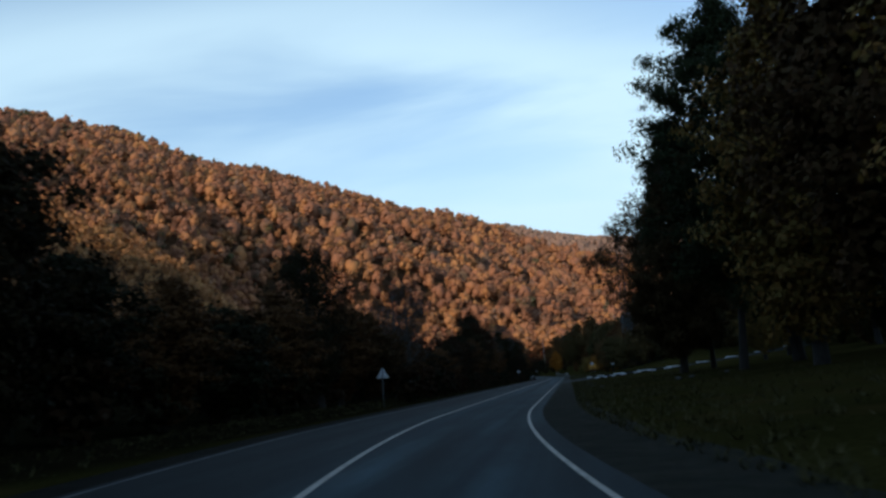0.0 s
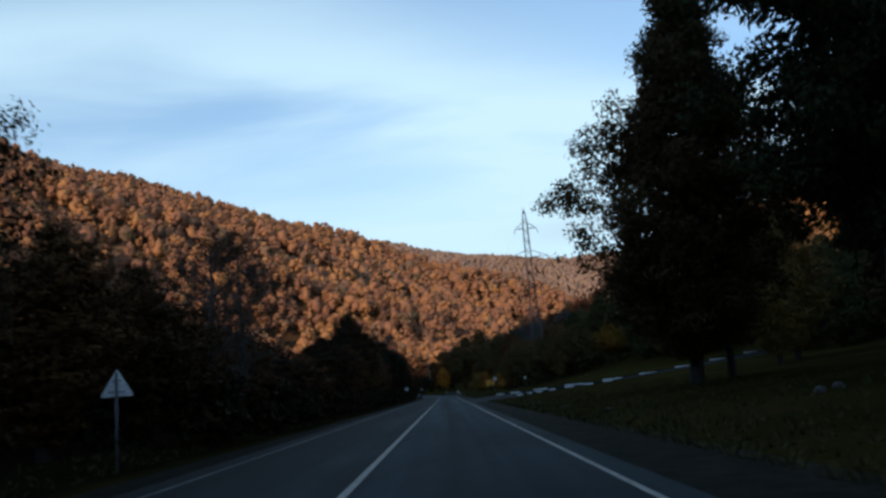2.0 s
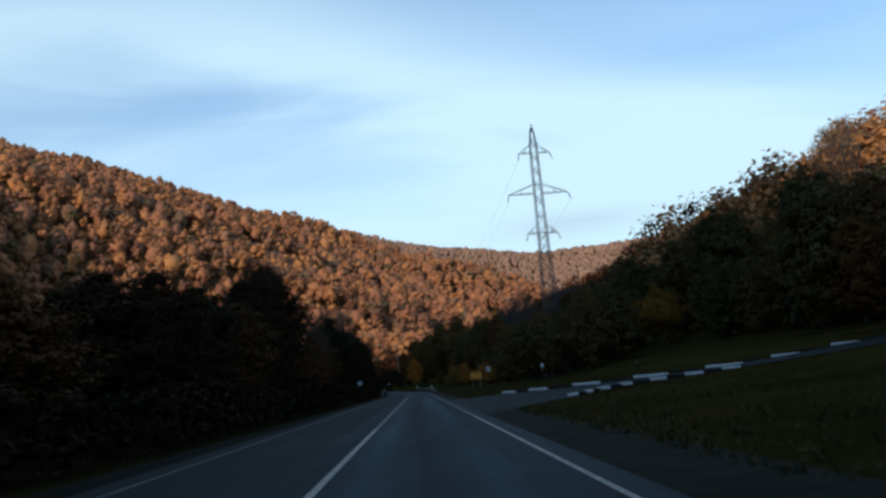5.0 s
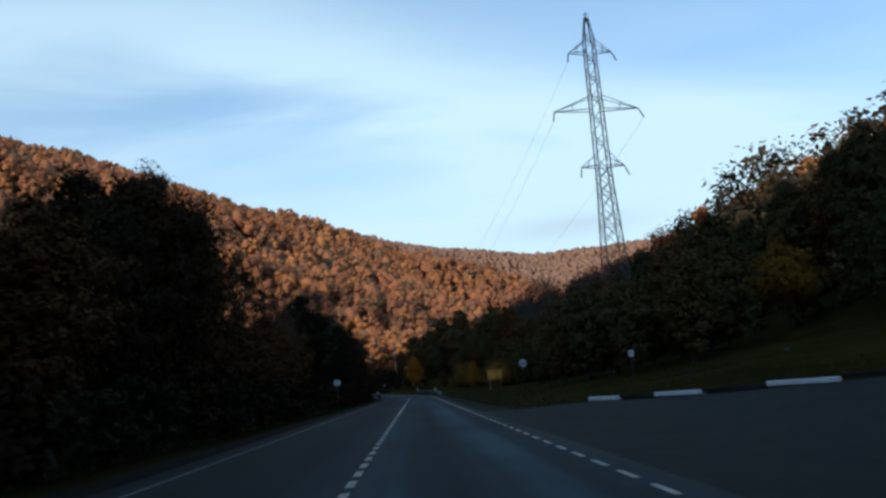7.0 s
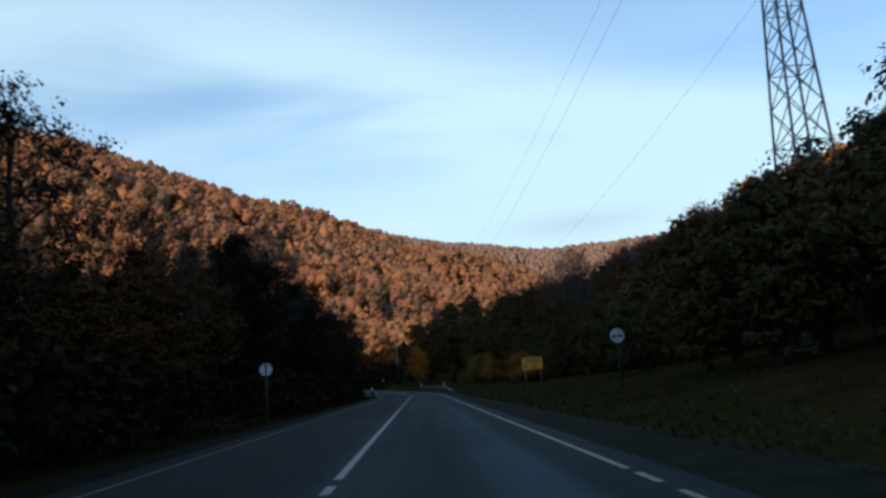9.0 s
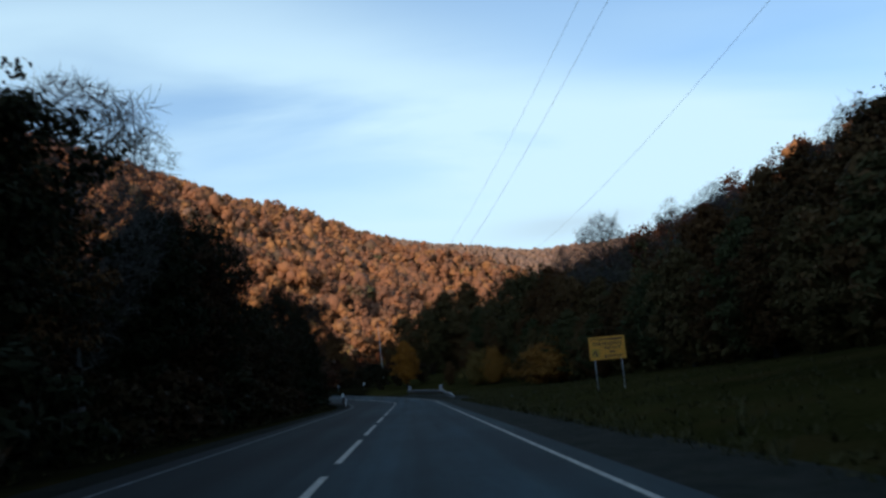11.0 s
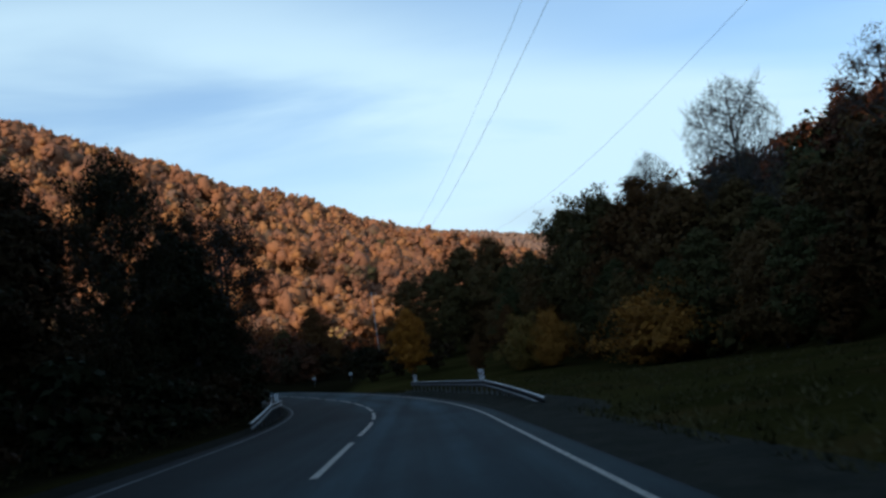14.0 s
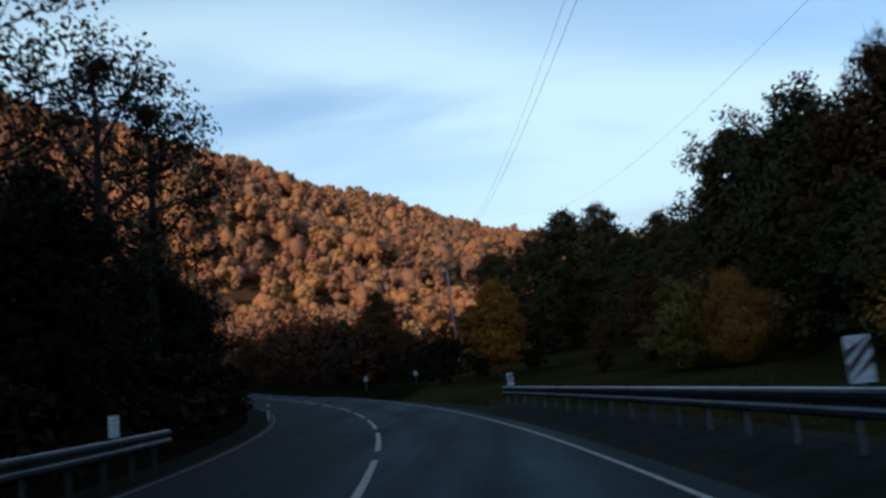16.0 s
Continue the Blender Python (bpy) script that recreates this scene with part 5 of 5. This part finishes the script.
def notice_board():
    x, y = 11.18, 219.6
    z = float(land(x, y))
    root = thing("notice_board", "yellow notice board with dark lettering on two metal posts", "sign", Matrix.Translation((x, y, z)) @ Matrix.Rotation(radians(-3), 4, "Z"))
    c, w, h = 2.34 - z, 1.74, 1.09
    for dx in (-0.66, 0.66):
        sign_post(root, c + h / 2 - 0.05, "post_white", x=dx, y=0.05, r=0.019)
    bm = bmesh.new()
    add_box(bm, (w, 0.02, h), (0, 0, c), bevel=0.004)
    board = part("board", bm, M["sign_yellow"], root)
    bm = bmesh.new()
    for dz in (-1, 1):
        add_box(bm, (w + 0.04, 0.035, 0.035), (0, 0, c + dz * h / 2))
    for dx in (-1, 1):
        add_box(bm, (0.035, 0.035, h - 0.035), (dx * w / 2, 0, c))
    part("frame", bm, M["sign_yellow"], board)
    ink = M["ink"]
    letters("УВАЖАЕМЫЕ", 0.125, (-0.36, -0.014, c + 0.42), board, ink, 1.05)
    bm = bmesh.new()
    add_box(bm, (0.72, 0.004, 0.085), (0.42, -0.013, c + 0.42))
    part("bar", bm, ink, board, "worn unreadable word")
    letters("СОБЛЮДАЙТЕ", 0.185, (0.03, -0.014, c + 0.20), board, ink, 1.12)
    letters("ЧИСТОТУ", 0.165, (0.26, -0.014, c - 0.01), board, ink, 1.08)
    letters("НА", 0.165, (0.24, -0.014, c - 0.21), board, ink, 1.08)
    letters("ДОРОГАХ!", 0.165, (0.26, -0.014, c - 0.42), board, ink, 1.08)
    bm = bmesh.new()
    add_box(bm, (0.40, 0.004, 0.44), (-0.60, -0.0125, c - 0.24))
    part("picture_field", bm, M["sign_ochre"], board, "ochre picture field")
    bm = bmesh.new()
    add_box(bm, (0.07, 0.004, 0.30), (-0.56, -0.0165, c - 0.26), Matrix.Rotation(radians(-14), 4, "Y"))
    add_box(bm, (0.06, 0.004, 0.24), (-0.66, -0.0165, c - 0.22), Matrix.Rotation(radians(38), 4, "Y"))
    part("symbol", bm, ink, board, "two dark strokes of a symbol")


def small_plate():
    x, y = 13.1, 157.8
    z = float(land(x, y))
    root = thing("marker_plate", "small white marker plate on a thin post in the meadow", "sign", Matrix.Translation((x, y, z)))
    sign_post(root, 2.45 - z, "post_dark", r=0.025)
    bm = bmesh.new()
    add_box(bm, (0.27, 0.012, 0.36), (0, -0.035, 2.22 - z), bevel=0.004)
    plate = part("plate", bm, M["sign_white"], root)
    bm = bmesh.new()
    for k in range(4):
        add_box(bm, (0.2, 0.004, 0.03), (0, -0.043, 2.35 - z - 0.08 * k))
    part("bar", bm, M["sign_back"], plate)


M["ink"] = surface("ink", mottled((0.035, 0.014, 0.008), (0.07, 0.030, 0.014), 8, 60), 0.6)
M["sign_ochre"] = surface("sign_ochre", mottled((0.50, 0.24, 0.02), (0.58, 0.30, 0.03), 2, 20), 0.55)
warning_sign()
round_sign_back()
round_sign_front()
notice_board()
small_plate()


# small signs past the bend
def bend_sign(x, y, zc, shape):
    z = float(land(x, y))
    root = thing("road_sign", "small white road sign on a post past the bend", "road sign", Matrix.Translation((x, y, z)))
    sign_post(root, zc - z + 0.2)
    bm = bmesh.new()
    if shape == "triangle":
        plate_shape(bm, [(a, b + zc - z - 0.2) for a, b in rounded_triangle(0.44, 0.03)], -0.05, -0.038)
    else:
        add_box(bm, (0.36, 0.012, 0.36), (0, -0.045, zc - z), bevel=0.004)
    plate = part("plate", bm, M["sign_white"], root)
    bm = bmesh.new()
    add_box(bm, (0.12, 0.004, 0.12), (0, -0.055, zc - z - 0.04))
    part("symbol", bm, M["black"], plate)


bend_sign(-12.0, 340, 3.0, "triangle")
bend_sign(-7.2, 340, 3.0, "square")


# ---- crash barriers ----
def barrier(name, label, offset, y0, y1, ramp0, posts, flat_top=0.86, front=1, metal="post_grey"):
    """A W-beam along the road whose near end comes down to the ground over ramp0 metres. front: side of the post that the beam is on."""
    root = thing(name, label, "crash barrier")
    ys = np.arange(y0, y1 + 0.01, 0.5)

    def line(y, extra=0.0):
        h = 1e-2
        tx = float(road_x(y + h) - road_x(y - h)) / (2 * h)
        n = math.sqrt(1 + tx * tx)
        o = offset + extra
        return Vector((float(road_x(y)) + o / n, y - o * tx / n, 0)), Vector((1 / n, -tx / n, 0))

    def top(y):
        return float(road_z(y)) + 0.33 + (flat_top - 0.33) * min(max((y - y0) / ramp0, 0.0), 1.0)

    # profile of the beam: out from the post, and height below the top edge
    prof = [(0.0, 0.0), (0.055, -0.012), (0.085, -0.045), (0.085, -0.10), (0.03, -0.14), (0.03, -0.185), (0.085, -0.215), (0.088, -0.27), (0.02, -0.30), (0.0, -0.31)]
    k = len(prof)
    verts, faces = [], []
    for y in ys:
        p, side = line(y)
        for o, d in prof:
            verts.append(p + side * (-front * (o + 0.09)) + Vector((0, 0, top(y) + d)))
    for y in ys:
        p, side = line(y)
        for o, d in prof:
            verts.append(p + side * (-front * (o + 0.086)) + Vector((0, 0, top(y) + d)))
    n = len(ys)
    for i in range(n - 1):
        for j in (1, 2, 3, 4, 6, 7, 8):
            a = i * k + j
            faces += [(a, a + 1, a + k + 1, a + k), (n * k + a, n * k + a + k, n * k + a + k + 1, n * k + a + 1)]
    # dark face and pale crests stand in for how sky light falls
    beam = mesh_object("beam", verts, faces, M["steel_shaded"], root, "face of the beam in a shaded tone")
    for j, mat, words in ((0, "steel_skylit", "upper edge in a paler skylit tone"), (5, "steel", "crest of the lower wave in a paler skylit tone")):
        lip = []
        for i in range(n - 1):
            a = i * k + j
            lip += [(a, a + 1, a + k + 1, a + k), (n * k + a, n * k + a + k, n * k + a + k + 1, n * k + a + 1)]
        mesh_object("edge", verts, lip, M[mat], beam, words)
    y = y0 + 1.0
    while y < y1:
        p, side = line(y)
        g = float(road_z(y)) - 0.5
        bm = bmesh.new()
        turn = Matrix.Rotation(math.atan2(side.y, side.x), 4, "Z")
        hgt = top(y) - 0.05 - g
        add_box(bm, (0.012, 0.11, hgt), (p.x, p.y, g + hgt / 2), turn)
        for e in (-1, 1):
            q = turn @ Vector((-front * 0.035, e * 0.05, 0))
            add_box(bm, (0.07, 0.012, hgt), (p.x + q.x, p.y + q.y, g + hgt / 2), turn)
        post = part("post", bm, M[metal], root)
        bm = bmesh.new()
        add_box(bm, (0.09, 0.08, 0.2), p + side * (-front * 0.05) + Vector((0, 0, top(y) - 0.155)), turn, 0.006)
        part("spacer", bm, M["steel_shaded"], post)
        y += posts
    return root, line, top


def verge_bank(y0, y1):
    """A low bank of earth along the right edge of the bend, rounded in section."""
    ys = np.arange(y0, y1 + 0.1, 1.0)
    h = 1e-2
    tx = (road_x(ys + h) - road_x(ys - h)) / (2 * h)
    nrm = np.sqrt(1 + tx * tx)
    prof = [(4.25, -0.06), (4.6, 0.05), (4.95, 0.17), (5.4, 0.25), (6.0, 0.22), (6.7, 0.06), (7.4, -0.12)]
    swell = step01(y0, y0 + 7, ys) * step01(y1, y1 - 5, ys)
    rows = [np.stack([road_x(ys) + o / nrm, ys - o * tx / nrm, road_z(ys) - 0.05 + (z + 0.05) * swell + 0.015 * np.sin(1.7 * ys + 3 * o) * swell], -1) for o, z in prof]
    v = np.concatenate(rows)
    m = len(ys)
    q = [(r * m + i, (r + 1) * m + i, (r + 1) * m + i + 1, r * m + i + 1) for r in range(len(prof) - 1) for i in range(m - 1)]
    ob = mesh_object("verge_bank", v.tolist(), q, M["gravel"], smooth=True)
    tagged(ob, "low bank of dark earth under the crash barrier", "bank", kind="structure")


verge_bank(246, 296)
_, right_line, right_top = barrier("crash_barrier", "galvanised steel crash barrier on closely set posts", 5.2, 251.4, 290.5, 14, 1.45)
# posts on this side take the dark material in place of tree shade
_, left_line, left_top = barrier("crash_barrier", "galvanised steel crash barrier with a buried end", -4.75, 260.2, 278.5, 8, 1.6, front=-1, metal="post_dark")


def striped_board(line, top, y, label, w=0.26, h=0.46, red=True, extra=0.0):
    p, side = line(y, extra)
    root = thing("hazard_board", label, "hazard board", Matrix.Translation((p.x, p.y, top(y))) @ Matrix.Rotation(math.atan2(side.y, side.x), 4, "Z"))
    bm = bmesh.new()
    add_box(bm, (w, 0.012, h), (0, 0, h / 2 + 0.03), bevel=0.004)
    board = part("board", bm, M["sign_white"], root)
    bm = bmesh.new()
    add_box(bm, (0.03, 0.02, 0.42), (0, 0.02, 0.02))
    part("bracket", bm, M["steel"], root)
    if red:
        for k in range(3):
            bm = bmesh.new()
            c = 0.03 + h * (0.12 + 0.34 * k)
            a = w / 2 - 0.004
            lo, hi = c - 0.13, c + 0.13
            t = h * 0.18
            cl = lambda v: min(max(v, 0.034), h + 0.026)
            plate_shape(bm, [(-a, cl(lo)), (a, cl(hi)), (a, cl(hi + t)), (-a, cl(lo + t))], -0.0095, -0.0065)
            part("stripe", bm, M["stripe_dark"], board, "dark red slanting stripe")
    return root


striped_board(right_line, right_top, 266.7, "red and white striped hazard board on the barrier")
striped_board(right_line, right_top, 289.5, "red and white striped hazard board at the far barrier end")
striped_board(left_line, left_top, 274.7, "plain pale marker board on the barrier", 0.2, 0.40, False)


def marker_post(x, y, h):
    z = float(land(x, y))
    root = thing("marker_post", "low white plastic marker post at the road edge", "marker post", Matrix.Translation((x, y, z)))
    bm = bmesh.new()
    add_box(bm, (0.12, 0.05, h), (0, 0, h / 2 - 0.1), bevel=0.015)
    post = part("post", bm, M["sign_white"], root)
    bm = bmesh.new()
    add_box(bm, (0.122, 0.052, 0.14), (0, 0, h - 0.32))
    part("band", bm, M["black"], post)


marker_post(-11.6, 304, 1.0)


# ---- stones and slabs in the grass ----
def stone(x, y, w, seed, label, flat=0.4):
    bm = bmesh.new()
    bmesh.ops.create_icosphere(bm, subdivisions=2, radius=0.5)
    for v in bm.verts:
        n = noise.noise(v.co * 2.3 + Vector((seed, 0, 0)))
        v.co = Vector((v.co.x * w, v.co.y * w * 0.8, v.co.z * w * flat)) * (1 + 0.35 * n)
    ob = part("stone", bm, M["stone"], label="", smooth=True)
    ob.matrix_basis = Matrix.Translation((x, y, float(land(x, y)) + w * flat * 0.25)) @ Matrix.Rotation(seed * 1.7, 4, "Z")
    return tagged(ob, label, "stone", group="stones in the grass")


for i, (x, y, w, flat) in enumerate([(7.4, 64.7, 0.5, 0.15), (7.0, 73.2, 0.5, 0.15), (6.9, 85, 0.7, 0.12), (12.0, 57, 0.4, 0.7), (13.0, 58, 0.35, 0.7), (15.6, 60, 0.35, 0.6), (22.0, 158, 0.36, 0.5), (8.2, 236, 0.2, 0.5), (10.5, 241, 0.16, 0.5)]):
    stone(x, y, w, i + 1, "pale weathered stone lying in the dark grass", flat)
